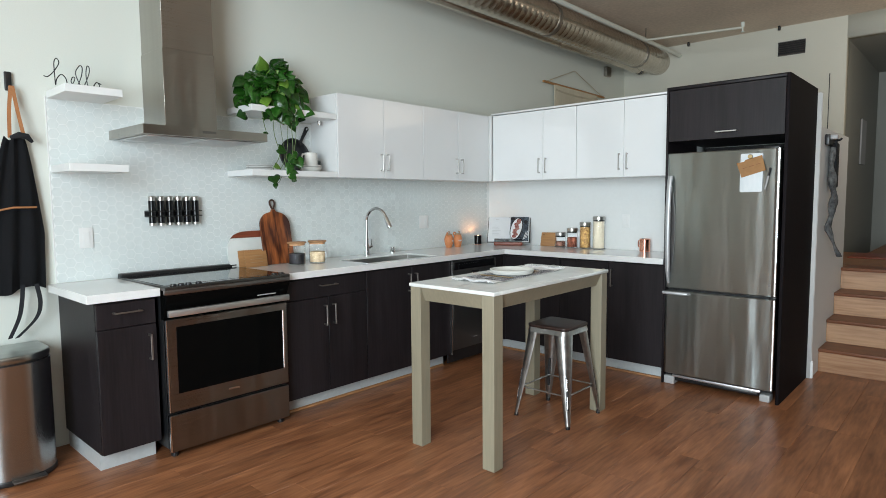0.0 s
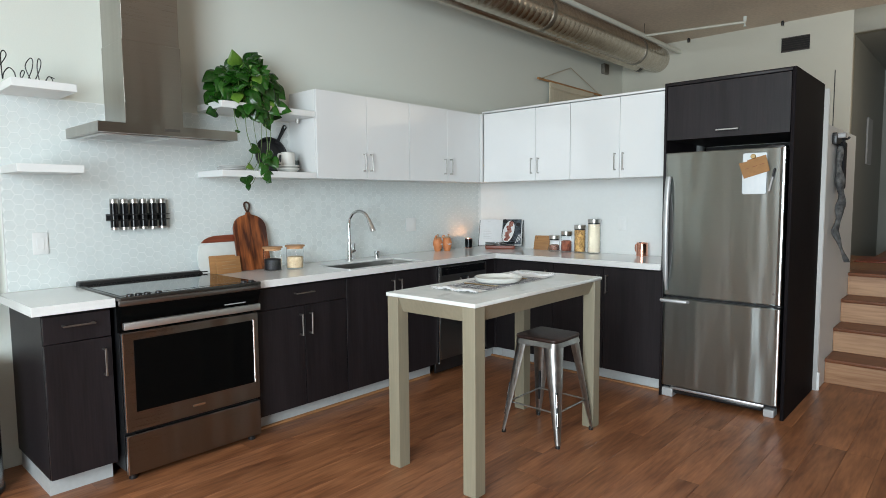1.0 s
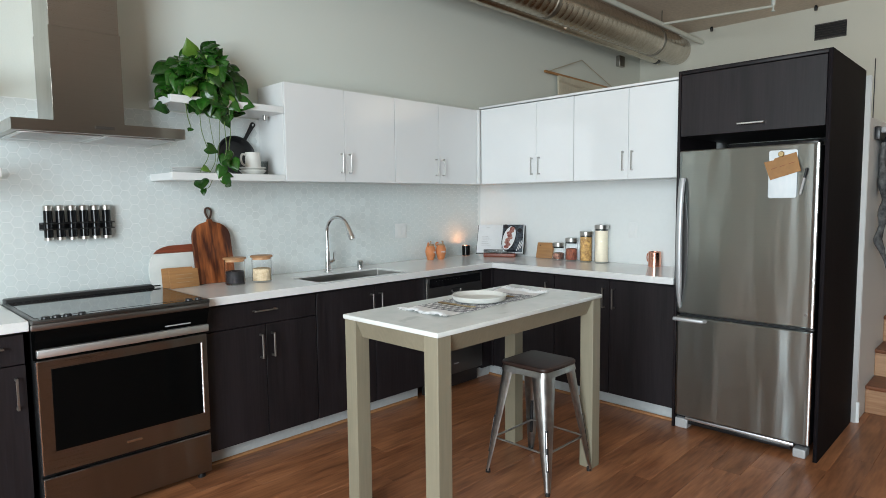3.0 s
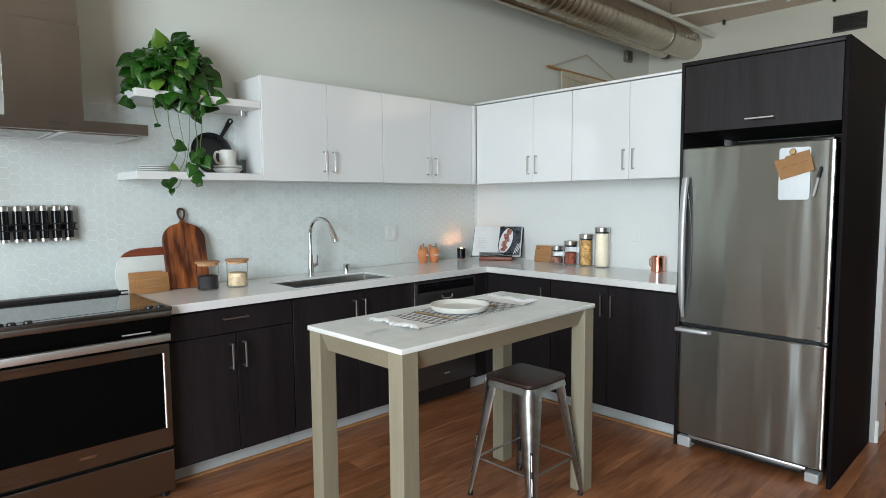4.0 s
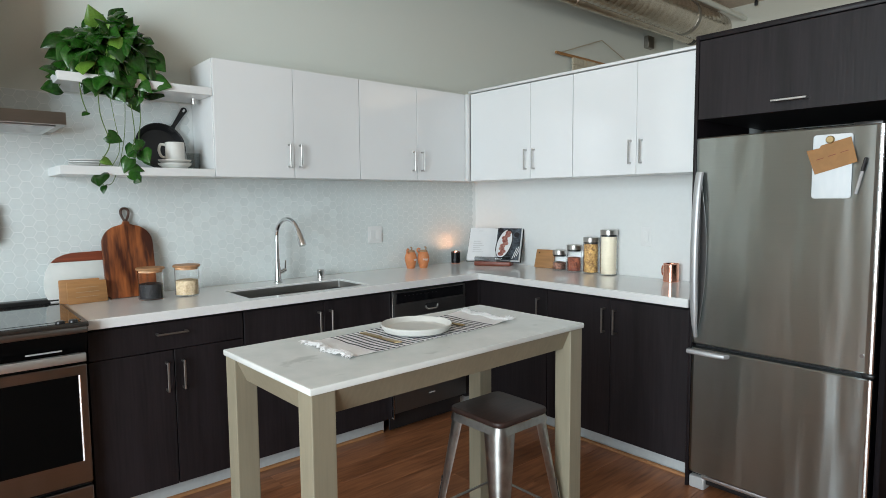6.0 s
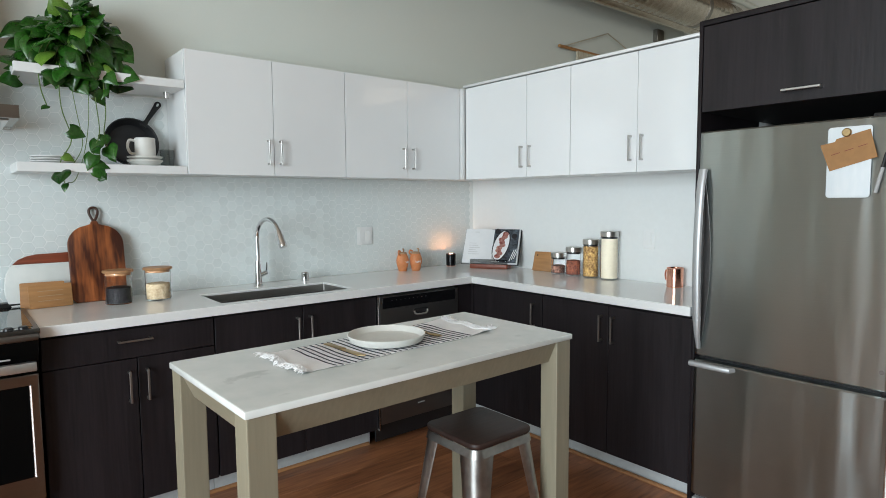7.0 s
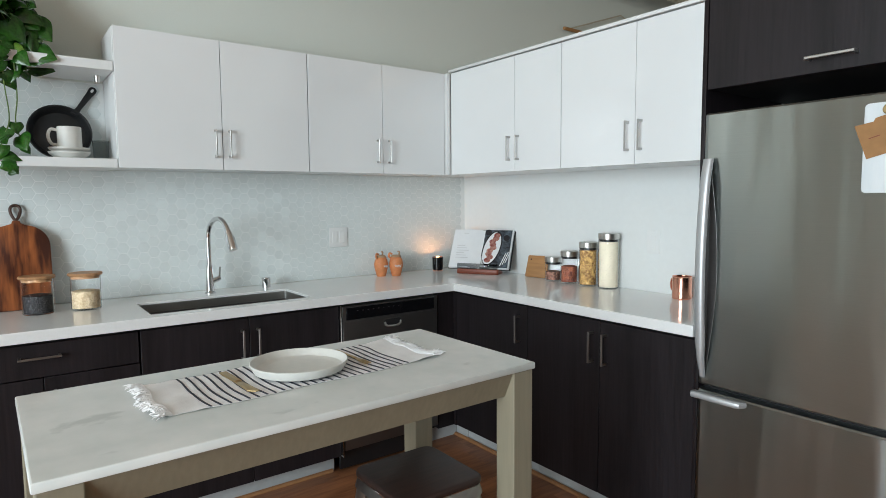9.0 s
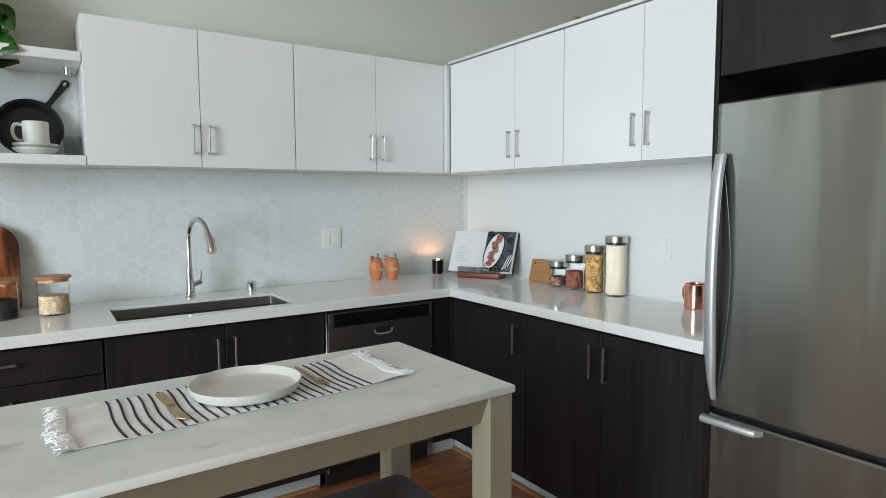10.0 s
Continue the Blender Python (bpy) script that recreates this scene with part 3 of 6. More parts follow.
def wall_cabinet(m, w, label, splits, handles, depth=0.316):
    cab = thing("wall_cabinet", m, label, "cabinet", "white wall cabinets")
    part("body", box(0.0, w, 0.021, depth, UB, UT, 0.001), MATTWHITE, cab)
    for (a, b), hx in zip(zip(splits, splits[1:]), handles):
        d = part("door", box(a + 0.0016, b - 0.0016, 0, 0.019, UB - 0.002, UT, 0.0015, seg=2), GLOSSWHITE, cab, "glossy white flat door")
        bar_pull(d, hx, 0, UB + 0.119, 0.13, thick=0.0065, stand=0.024, metal=PULL_LIT)
    return cab


wall_cabinet(pose(0.32, -2.12, 0, 0, 0, WEST), 0.875, "glossy white wall cabinet with two doors above the sink", (0, 0.442, 0.875), (0.406, 0.472))
wall_cabinet(pose(0.32, -1.243, 0, 0, 0, WEST), 0.868, "glossy white wall cabinet with two doors towards the corner", (0, 0.44, 0.868), (0.402, 0.475))
wall_cabinet(pose(0.345, -0.345, 0), 0.87, "glossy white wall cabinet with two doors beside the corner", (0, 0.545, 0.87), (0.512, 0.579), depth=0.37)
wall_cabinet(pose(1.217, -0.345, 0), 0.83, "glossy white wall cabinet with two doors beside the fridge", (0, 0.418, 0.83), (0.386, 0.452), depth=0.37)
bm = box(0.004, 0.32, -0.373, 0.025, UB, UT, 0.001)
box(0.32, 0.343, -0.373, -0.345, UB, UT, 0.001, bm=bm)
solid("corner_filler", bm, MATTWHITE, HERE, "white filler panel in the wall cabinet corner", "cabinet")
bm = box(0.33, 2.046, -0.352, 0.025, UT + 0.006, UT + 0.022, 0.002)
solid("cabinet_cap", bm, MATTWHITE, HERE, "thin white cap board on the wall cabinets", "cabinet")

# tall fridge surround
fc = thing("fridge_cabinet", pose(2.049, -0.54, 0), "tall dark wood fridge surround with an overhead cabinet", "cabinet")
part("side_panel", box(0.0, 0.016, 0, 0.565, 0, 2.13, 0.001), DARKWOOD, fc)
part("side_panel", box(0.757, 0.777, 0, 0.8, 0, 2.13, 0.001), DARKWOOD_SHADED, fc)
part("top_panel", box(0.016, 0.757, 0, 0.78, 2.108, 2.13, 0.001), DARKWOOD, fc)
part("body", box(0.017, 0.756, 0.024, 0.768, 1.754, 2.107), CARCASS, fc)
d = part("door", box(0.019, 0.754, 0.002, 0.022, 1.751, 2.104, 0.0015), DARKWOOD, fc)
bar_pull(d, 0.409, 0.002, 1.794, 0.135, False, metal=PULL_LIT)
part("back_panel", box(0.016, 0.757, 0.77, 0.78, 0, 1.75), CARCASS, fc)

# refrigerator
fr = thing("refrigerator", pose(2.067, -0.557, 0), "stainless bottom-freezer refrigerator with bowed handles", "refrigerator")
FW = 0.716
part("body", box(0.01, FW - 0.012, 0.075, 0.72, 0.05, 1.662, 0.006), BLACKPLASTIC, fr, "black cabinet sides")


def fridge_door(z0, z1):
    """A door whose face swells a little and whose rims are rolled."""
    b = bmesh.new()
    n = 14
    rows = []
    prof = [(0.0, 0.066), (0.0, 0.02), (0.006, 0.007), (0.02, 0.0)]
    xs_ = [(a, d) for a, d in prof] + [(0.02 + (FW - 0.04) * i / n, -0.003 * math.sin(math.pi * i / n)) for i in range(1, n)] + [(FW - a, d) for a, d in prof[::-1]]
    for z, dy in ((z0, 0.006), (z0 + 0.006, 0.0), (z1 - 0.006, 0.0), (z1, 0.006)):
        rows.append([b.verts.new((x, min(y + dy, 0.066), z)) for x, y in xs_])
    for a, c in zip(rows, rows[1:]):
        for k in range(len(a) - 1):
            b.faces.new((a[k], a[k + 1], c[k + 1], c[k]))
    b.faces.new(rows[0][::-1])
    b.faces.new(rows[-1])
    k = len(rows[0]) - 1
    for a, c in zip(rows, rows[1:]):
        b.faces.new((a[k], a[0], c[0], c[k]))
    return b


fd = part("fridge_door", fridge_door(0.710, 1.667), STEEL, fr, "brushed stainless upper door")
fz = part("freezer_drawer", fridge_door(0.085, 0.69), STEEL_DRAWER, fr, "brushed stainless freezer drawer")


def edge_strip(z0, z1):
    """The rolled bright edge of a door: a narrow face turned a little outwards."""
    pts = [(FW - 0.0095, 0.005), (FW - 0.0065, 0.0035)]
    for a in (4, 9, 14, 22, 45, 75):
        x, y = pts[-1]
        pts.append((x + 0.0028 * math.cos(radians(a)), y + 0.0028 * math.sin(radians(a))))
    pts += [(FW + 0.006, 0.03), (FW - 0.0095, 0.03)]
    return slab(pts, z0, z1)


part("door_edge", edge_strip(0.713, 1.664), EDGE, fd, "bright rolled door edge", smooth=60)
part("door_edge", edge_strip(0.088, 0.687), EDGE, fz, "bright rolled drawer edge", smooth=60)
part("gasket", box(0.006, FW - 0.006, 0.05, 0.074, 0.06, 1.662), BLACKPLASTIC, fr)
part("hinge_cap", box(FW - 0.10, FW - 0.005, 0.02, 0.12, 1.662, 1.68, 0.005, seg=2), BLACKPLASTIC, fr, "black hinge cover")
part("hinge_plate", box(FW - 0.03, FW + 0.01, 0.004, 0.05, 0.692, 0.71, 0.003), BLACKPLASTIC, fr)
# bowed upright handle
hp = []
for i in range(13):
    s = i / 12
    hp.append((0.034, -0.014 - 0.036 * math.sin(math.pi * s) ** 0.6, 0.745 + s * 0.765))
b = bmesh.new()
prev = None
for x, y, z in hp:
    half = 0.018 * min(1.0, 0.45 + (z - 0.745) * 4)
    ring = [b.verts.new((x - 0.002 + half * math.cos(q), y + 0.011 * math.sin(q), z)) for q in [2 * math.pi * k / 14 for k in range(14)]]
    if prev:
        for k in range(14):
            b.faces.new((prev[k], prev[(k + 1) % 14], ring[(k + 1) % 14], ring[k]))
    else:
        b.faces.new(ring)
    prev = ring
b.faces.new(prev)
part("door_handle", b, SATIN, fd, "bowed brushed steel handle", smooth=50)
# dark finger recess behind the bow: a lens-shaped plate on the door and a web up to the handle
lens = [(0.036 + 0.03 * math.sin(math.pi * i / 16), 0.775 + 0.69 * i / 16) for i in range(17)]
b = moved(slab(lens + [(0.03, 1.465), (0.03, 0.775)], 0.0, 0.0025), Matrix.Translation((0, 0.0005, 0)) @ Matrix.Rotation(radians(90), 4, "X"))
part("grip_recess", b, DARKSTEEL, fd, "dark finger recess behind the handle")
b = bmesh.new()
web = [(-0.002 - 0.044 * math.sin(math.pi * i / 16) ** 0.6, 0.762 + 0.72 * i / 16) for i in range(17)]
sides = [[b.verts.new((x, y, z)) for y, z in web] for x in (0.026, 0.034)]
for k in range(17):
    a = (k + 1) % 17
    b.faces.new((sides[0][k], sides[0][a], sides[1][a], sides[1][k]))
b.faces.new(sides[0])
b.faces.new(sides[1][::-1])
part("grip_web", b, BLACKPLASTIC, fd, "dark web inside the handle")
b = slab([(-0.008, 0.0), (-0.008, -0.022), (-0.001, -0.034), (0.158, -0.034), (0.172, -0.028), (0.186, 0.0)], 0.664, 0.688, 0.009, seg=3)
part("drawer_handle", b, SATIN, fz, "short silver pull at the drawer corner")
b = box(0.0, 0.075, 0.02, 0.11, 0.0, 0.06, 0.008, seg=2)
part("foot", b, GREYPLASTIC, fr, "grey plastic foot cover")
b = box(FW - 0.075, FW - 0.012, 0.025, 0.11, 0.0, 0.05, 0.008, seg=2)
part("foot", b, GREYPLASTIC, fr, "grey plastic foot cover")
b = box(0.075, FW - 0.085, 0.035, 0.09, 0.028, 0.06, 0.004)
bg = part("base_grille", b, BLACKPLASTIC, fr, "dark base grille")
part("grille_strip", box(0.06, FW - 0.07, 0.022, 0.04, 0.056, 0.074, 0.004, seg=2), PALESTEEL, bg, "silver base strip")
part("bolt", moved(lathe([(0, 0), (0.008, 0), (0.008, 0.004), (0, 0.004)], 12), Matrix.Translation((FW - 0.03, -0.001, 0.78)) @ Matrix.Rotation(radians(90), 4, "X")), DARKSTEEL, fd)
# papers held on the door
PY = -0.5645
nb = thing("memo_board", pose(2.557, PY, 1.387), "small white marble memo board held on the fridge door", "memo board")
part("board", moved(slab(round_rect(0, 0.136, 0, 0.25, 0.012), 0, 0.006, 0.0015), Matrix.Rotation(radians(90), 4, "X")), MEMO, nb)
mk = thing("marker_pen", pose(2.708, PY - 0.004, 1.402, 0, 12, 0), "grey marker pen with a black cap on the fridge door", "pen")
part("barrel", lathe([(0, 0), (0.006, 0.002), (0.006, 0.09), (0, 0.09)], 10), GREYPLASTIC, mk)
part("cap", lathe([(0, 0.09), (0.0068, 0.09), (0.0068, 0.138), (0.004, 0.142), (0, 0.142)], 10), BLACKPLASTIC, mk)
cd = thing("kraft_card", pose(2.568, PY - 0.0085, 1.482, 0, -17, 0), "tan kraft card with pockets held by a brass magnet", "card")
b = moved(slab([(0, 0), (0.15, 0), (0.155, 0.1), (0.05, 0.103), (0.043, 0.095), (-0.004, 0.1)], 0, 0.0015), Matrix.Rotation(radians(90), 4, "X"))
part("sheet", b, KRAFT, cd)
for i in range(1, 2):
    for j in range(3):
        part("slot", box(0.02 + j * 0.043, 0.048 + j * 0.043, -0.0022, -0.0013, 0.022 + i * 0.03, 0.0245 + i * 0.03), REDWOOD, cd, "dark pocket slit")
mg = solid("magnet", moved(lathe([(0, 0), (0.015, 0.0), (0.015, 0.006), (0.012, 0.009), (0, 0.009)], 20), Matrix.Rotation(radians(90), 4, "X")), GOLD, pose(2.618, PY - 0.0105, 1.616), "round pale brass fridge magnet", "magnet")

# range
rg = thing("range", pose(0.655, -3.524, 0, 0, 0, WEST), "stainless slide-in electric range with a black glass oven window", "range")
RW = 0.73
part("body", box(0.003, RW - 0.003, 0.035, 0.63, 0.05, 0.888), BLACKPLASTIC, rg, "black sides")
od = part("oven_door", box(0.004, RW - 0.004, 0, 0.034, 0.25, 0.744, 0.005, seg=2), STEEL_RANGE, rg, "brushed stainless oven door")
part("window", box(0.055, RW - 0.038, -0.0025, 0.002, 0.345, 0.702, 0.001), OVENGLASS, od, "black glass oven window")
part("window_trim", slab([(RW - 0.039, 0.0), (RW - 0.0375, -0.0015), (RW - 0.033, -0.0055), (RW - 0.0305, -0.006), (RW - 0.029, 0.0)], 0.345, 0.702), EDGE, od, "bright bevelled window edge")
b = box(0.0, RW - 0.012, -0.048, -0.024, 0.764, 0.799, 0.004, seg=2)
box(0.02, 0.05, -0.024, 0.0, 0.768, 0.794, bm=b)
box(RW - 0.06, RW - 0.03, -0.024, 0.0, 0.768, 0.794, bm=b)
part("handle", b, PALESTEEL, od, "flat brushed steel door handle")
dr = part("drawer", box(0.004, RW - 0.004, 0.0, 0.034, 0.034, 0.234, 0.005, seg=2), STEEL_RANGE, rg, "brushed stainless storage drawer")
for owner, z0, z1 in ((od, 0.254, 0.74), (dr, 0.038, 0.23)):
    part("polished_edge", slab([(0.0015, 0.012), (0.0015, 0.003), (0.004, -0.0012), (0.0075, -0.0015), (0.0085, 0.012)], z0, z1), EDGE, owner, "bright polished side edge")
part("badge", box(0.335, 0.40, -0.0012, 0.0005, 0.295, 0.306, 0.0003), CHROME, od, "small silver badge")
b = bmesh.new()
prof = [(0.036, 0.74), (-0.004, 0.80), (-0.03, 0.862), (-0.035, 0.892), (-0.02, 0.905), (0.05, 0.912), (0.05, 0.74)]
v0 = [b.verts.new((0.002, y, z)) for y, z in prof]
v1 = [b.verts.new((RW - 0.002, y, z)) for y, z in prof]
for k in range(len(prof)):
    b.faces.new((v0[k], v0[(k + 1) % len(prof)], v1[(k + 1) % len(prof)], v1[k]))
b.faces.new(v0[::-1])
b.faces.new(v1)
cp = part("control_panel", b, OVENGLASS, rg, "black glass control panel", smooth=20)
b = box(-0.014, RW, -0.04, -0.022, 0.878, 0.905, 0.006, seg=2)
part("front_rim", b, DARKSTEEL, cp, "dark steel front rim")
part("vent_slot", box(0.52, 0.64, -0.026, -0.018, 0.812, 0.817, 0.0008), GREYPLASTIC, cp, "pale vent slot")
part("cooktop", box(-0.006, RW + 0.006, -0.03, 0.61, 0.9, 0.921, 0.004, seg=2), COOKRIM, rg, "dark steel cooktop rim")
ck = part("cooktop_glass", box(0.012, RW - 0.012, 0.02, 0.595, 0.9195, 0.9235, 0.0015), COOKGLASS, rg, "glossy black ceramic cooktop")
part("touch_controls", box(0.02, RW - 0.02, -0.022, 0.018, 0.9205, 0.9225, 0.0006), BLACKGLASS, rg, "black control strip")
for x in (0.05, 0.11, 0.17, 0.30, 0.36):
    part("control_mark", box(x, x + 0.022, -0.006, 0.004, 0.9222, 0.9232), GREYPLASTIC, rg, "pale control mark")
for x in (0.045, 0.085, 0.125, 0.18, RW - 0.09, RW - 0.045):
    k_ = part("knob", moved(lathe([(0, 0), (0.0165, 0), (0.0155, 0.008), (0.012, 0.0105), (0, 0.0105)], 16), Matrix.Translation((x, -0.014, 0.9224))), BLACKPLASTIC, rg, "low black burner knob")
b = box(0.0, RW, 0.575, 0.632, 0.905, 0.942, 0.008, seg=2)
part("rear_trim", b, BLACKPLASTIC, rg, "raised black rear vent trim")
for x in (0.03, RW - 0.05):
    part("foot", moved(lathe([(0, 0), (0.02, 0), (0.02, 0.03), (0.012, 0.05), (0, 0.05)], 12), Matrix.Translation((x + 0.01, 0.05, 0))), BLACKPLASTIC, rg)

# range hood
hd = thing("range_hood", pose(0.0, -3.522, 0, 0, 0, WEST), "brushed stainless chimney range hood on the wall", "range hood")
HW, HD = 0.728, 0.495
b = bmesh.new()
bot = [b.verts.new(p) for p in ((0, -HD, 1.716), (HW, -HD, 1.716), (HW, 0, 1.716), (0, 0, 1.716))]
top = [b.verts.new(p) for p in ((0, -HD, 1.766), (HW, -HD, 1.766), (HW, 0, 1.766), (0, 0, 1.766))]
cap = [b.verts.new(p) for p in ((0.195, -0.305, 1.779), (0.515, -0.305, 1.779), (0.515, 0, 1.779), (0.195, 0, 1.779))]
for lo, hi in ((bot, top), (top, cap)):
    for k in range(4):
        b.faces.new((lo[k], lo[(k + 1) % 4], hi[(k + 1) % 4], hi[k]))
b.faces.new(cap)
b.faces.new(bot[::-1])
cn = part("canopy", b, STEEL_HOOD, hd, "thin stainless canopy", smooth=15)
for k in range(2):
    x0 = 0.03 + k * 0.339
    f = part("grease_filter", box(x0, x0 + 0.329, -HD + 0.05, -0.05, 1.710, 1.7159, 0.002), PALESTEEL, cn, "metal grease filter")
    for j in range(8):
        part("filter_slat", box(x0 + 0.02, x0 + 0.309, -HD + 0.075 + j * 0.04, -HD + 0.087 + j * 0.04, 1.7086, 1.7098, 0.0005), PALESTEEL, f)
part("button_strip", box(0.32, 0.40, -HD - 0.001, -HD + 0.001, 1.738, 1.752, 0.0003), DARKSTEEL, cn)
part("lower_chimney", box(0.2, 0.508, -0.298, -0.002, 1.772, 2.225, 0.0015), STEEL_HOOD, hd)
part("upper_chimney", box(0.204, 0.504, -0.294, -0.002, 2.2252, 3.299, 0.0015), STEEL_HOOD, hd)


# ---- open shelves ----
def shelf(y0, y1, z, label, group):
    s = thing("shelf", pose(0.002, y0, z, 0, 0, WEST), label, "shelf", group)
    part("board", box(0, y1 - y0, -0.314, 0, 0, 0.04, 0.002), MATTWHITE, s)
    return s


s1 = shelf(-3.822, -3.535, 1.519, "short white floating shelf on the tiled wall", "short shelves")
s2 = shelf(-3.822, -3.548, 1.917, "short white floating shelf holding a wire word sign", "short shelves")
s3 = shelf(-2.80, -2.122, 1.52, "white floating shelf with dishes and a skillet", "long shelves")
s4 = shelf(-2.79, -2.122, 1.929, "white floating shelf holding a trailing plant", "long shelves")
part("bracket_cap", moved(lathe([(0, 0), (0.012, 0), (0.014, 0.03), (0, 0.03)], 14), Matrix.Translation((0.628, -0.16, -0.03))), NICKEL, s4, "small metal bracket")


def wire(points, r, steps=6):
    """A smooth run through points."""
    p = [Vector(q) for q in points]
    out = []
    for i in range(len(p) - 1):
        a, b, c, d = p[max(i - 1, 0)], p[i], p[i + 1], p[min(i + 2, len(p) - 1)]
        for k in range(steps):
            t = k / steps
            out.append(0.5 * ((2 * b) + (-a + c) * t + (2 * a - 5 * b + 4 * c - d) * t * t + (-a + 3 * b - 3 * c + d) * t ** 3))
    out.append(p[-1])
    return out


# the word "hello" in bent wire
sg = thing("word_sign", pose(0.19, -3.878, 1.959, 0, 0, WEST), "black bent wire sign reading hello", "sign")
word = [(0.0, 0.052), (0.02, 0.05), (0.05, 0.09), (0.072, 0.14), (0.062, 0.165), (0.05, 0.14), (0.05, 0.06), (0.052, 0.004), (0.058, 0.04), (0.08, 0.072), (0.10, 0.05), (0.108, 0.01),
        (0.122, 0.005), (0.14, 0.03), (0.15, 0.058), (0.138, 0.064), (0.128, 0.035), (0.142, 0.006), (0.165, 0.02), (0.188, 0.08), (0.194, 0.13), (0.18, 0.14), (0.155, 0.09), (0.178, 0.02), (0.192, 0.006),
        (0.21, 0.04), (0.232, 0.10), (0.234, 0.136), (0.222, 0.142), (0.214, 0.09), (0.222, 0.02), (0.238, 0.006), (0.258, 0.03), (0.274, 0.05), (0.29, 0.03), (0.276, 0.006), (0.258, 0.02), (0.27, 0.048), (0.30, 0.04)]
part("wire", tube(wire([(x if x < 0.1 else 0.1 + (x - 0.1) * 0.84, 0, z * 0.84) for x, z in word], 0.003, 5), 0.0026, 6), BLACKPLASTIC, sg)

# ---- spice rack on the wall ----
sp = thing("spice_rack", pose(0.004, -3.345, 1.215, 0, 0, WEST), "black wire wall rack with six spice bottles", "spice rack")
b = tube([(0.0, -0.01, 0.085), (0.0, -0.062, 0.085), (0.328, -0.062, 0.085), (0.328, -0.01, 0.085)], 0.003, 6)
tube([(0.0, -0.01, 0.055), (0.0, -0.062, 0.055), (0.328, -0.062, 0.055), (0.328, -0.01, 0.055)], 0.003, 6, b)
box(-0.004, 0.332, -0.012, -0.004, 0.05, 0.09, 0.002, bm=b)
part("rail", b, BLACKPLASTIC, sp)
for i in range(6):
    x = 0.03 + i * 0.0535
    bt = part("bottle", moved(lathe([(0, 0.0), (0.019, 0), (0.0205, 0.004), (0.0205, 0.135), (0.018, 0.142), (0, 0.142)], 18), Matrix.Translation((x, -0.036, 0.012))), BLACKGLASS, sp, "black spice bottle")
    part("cap", moved(lathe([(0, 0), (0.0208, 0), (0.0208, 0.022), (0.018, 0.026), (0, 0.026)], 18), Matrix.Translation((x, -0.036, 0.150))), NICKEL, bt, "silver cap")
    part("base_band", moved(lathe([(0, 0), (0.021, 0), (0.021, 0.014), (0, 0.014)], 18), Matrix.Translation((x, -0.036, 0.0))), NICKEL, bt, "silver base band")


# ---- wall plates ----
def wall_plate(m, rockers, label):
    w = 0.072 if rockers == 1 else 0.118
    o_ = thing("wall_plate", m, label, "switch", "wall plates")
    part("plate", moved(slab(round_rect(-w / 2, w / 2, -0.058, 0.058, 0.006), 0, 0.004, 0.002), Matrix.Rotation(radians(90), 4, "X")), WHITEPLASTIC, o_)
    for i in range(rockers):
        x = (i - (rockers - 1) / 2) * 0.046
        part("rocker", box(x - 0.017, x + 0.017, -0.0065, -0.003, -0.034, 0.034, 0.0015), WHITEPLASTIC, o_)
        for s in (-0.046, 0.046):
            part("screw", moved(lathe([(0, 0), (0.0028, 0), (0.0028, 0.001), (0, 0.001)], 8), Matrix.Translation((x, -0.004, s)) @ Matrix.Rotation(radians(90), 4, "X")), WHITEPLASTIC, o_)
    return o_


wall_plate(pose(0.0085, -0.934, 1.157, 0, 0, WEST), 2, "white double switch plate on the tiles by the sink")
wall_plate(pose(0.0085, -3.672, 1.158, 0, 0, WEST), 1, "white wall outlet on the tiles beside the range")
wall_plate(pose(1.487, KY - 0.0005, 1.16), 1, "white wall outlet on the white kitchen wall")

# ---- tap ----
tp = thing("tap", pose(0.135, -1.712, CT, 0, 0, WEST), "tall chrome pull-down kitchen tap behind the sink", "tap")
part("base", lathe([(0, 0), (0.026, 0), (0.026, 0.006), (0.021, 0.012), (0.0185, 0.06), (0.015, 0.14), (0, 0.14)], 24), CHROME, tp)
neck = [(0, 0, 0.13), (0, 0, 0.20), (0, 0, 0.27)] + [(0.024 * (1 - math.cos(radians(a))), -0.09 * (1 - math.cos(radians(a))), 0.275 + 0.1 * math.sin(radians(a))) for a in range(0, 155, 11)]
part("spout", tube(neck, 0.0115, 24), CHROME, tp)
hx, hy, hz = neck[-1]
hdm = Matrix.Translation((hx, hy, hz)) @ Vector((0.012, -0.045, -0.1)).to_track_quat("Z", "Y").to_matrix().to_4x4()
sh = part("spray_head", moved(lathe([(0, 0), (0.0135, 0), (0.0165, 0.02), (0.0215, 0.085), (0.0205, 0.1), (0, 0.1)], 20), hdm), CHROME, tp)
part("spray_button", moved(box(0.010, 0.0215, -0.008, 0.008, 0.03, 0.085, 0.003), hdm), BLACKPLASTIC, sh)
b = tube([(0.012, 0, 0.06), (0.05, 0, 0.075)], 0.013, 14)
lv = part("lever", b, CHROME, tp)
part("lever_arm", tube([(0.048, 0, 0.078), (0.052, 0, 0.13)], [0.005, 0.004], 10), CHROME, lv)
ag = solid("air_gap", lathe([(0, 0), (0.0225, 0), (0.0225, 0.048), (0.019, 0.053), (0, 0.053)], 20), CHROME, pose(0.11, -1.415, CT), "small chrome air gap cap on the worktop", "air gap")


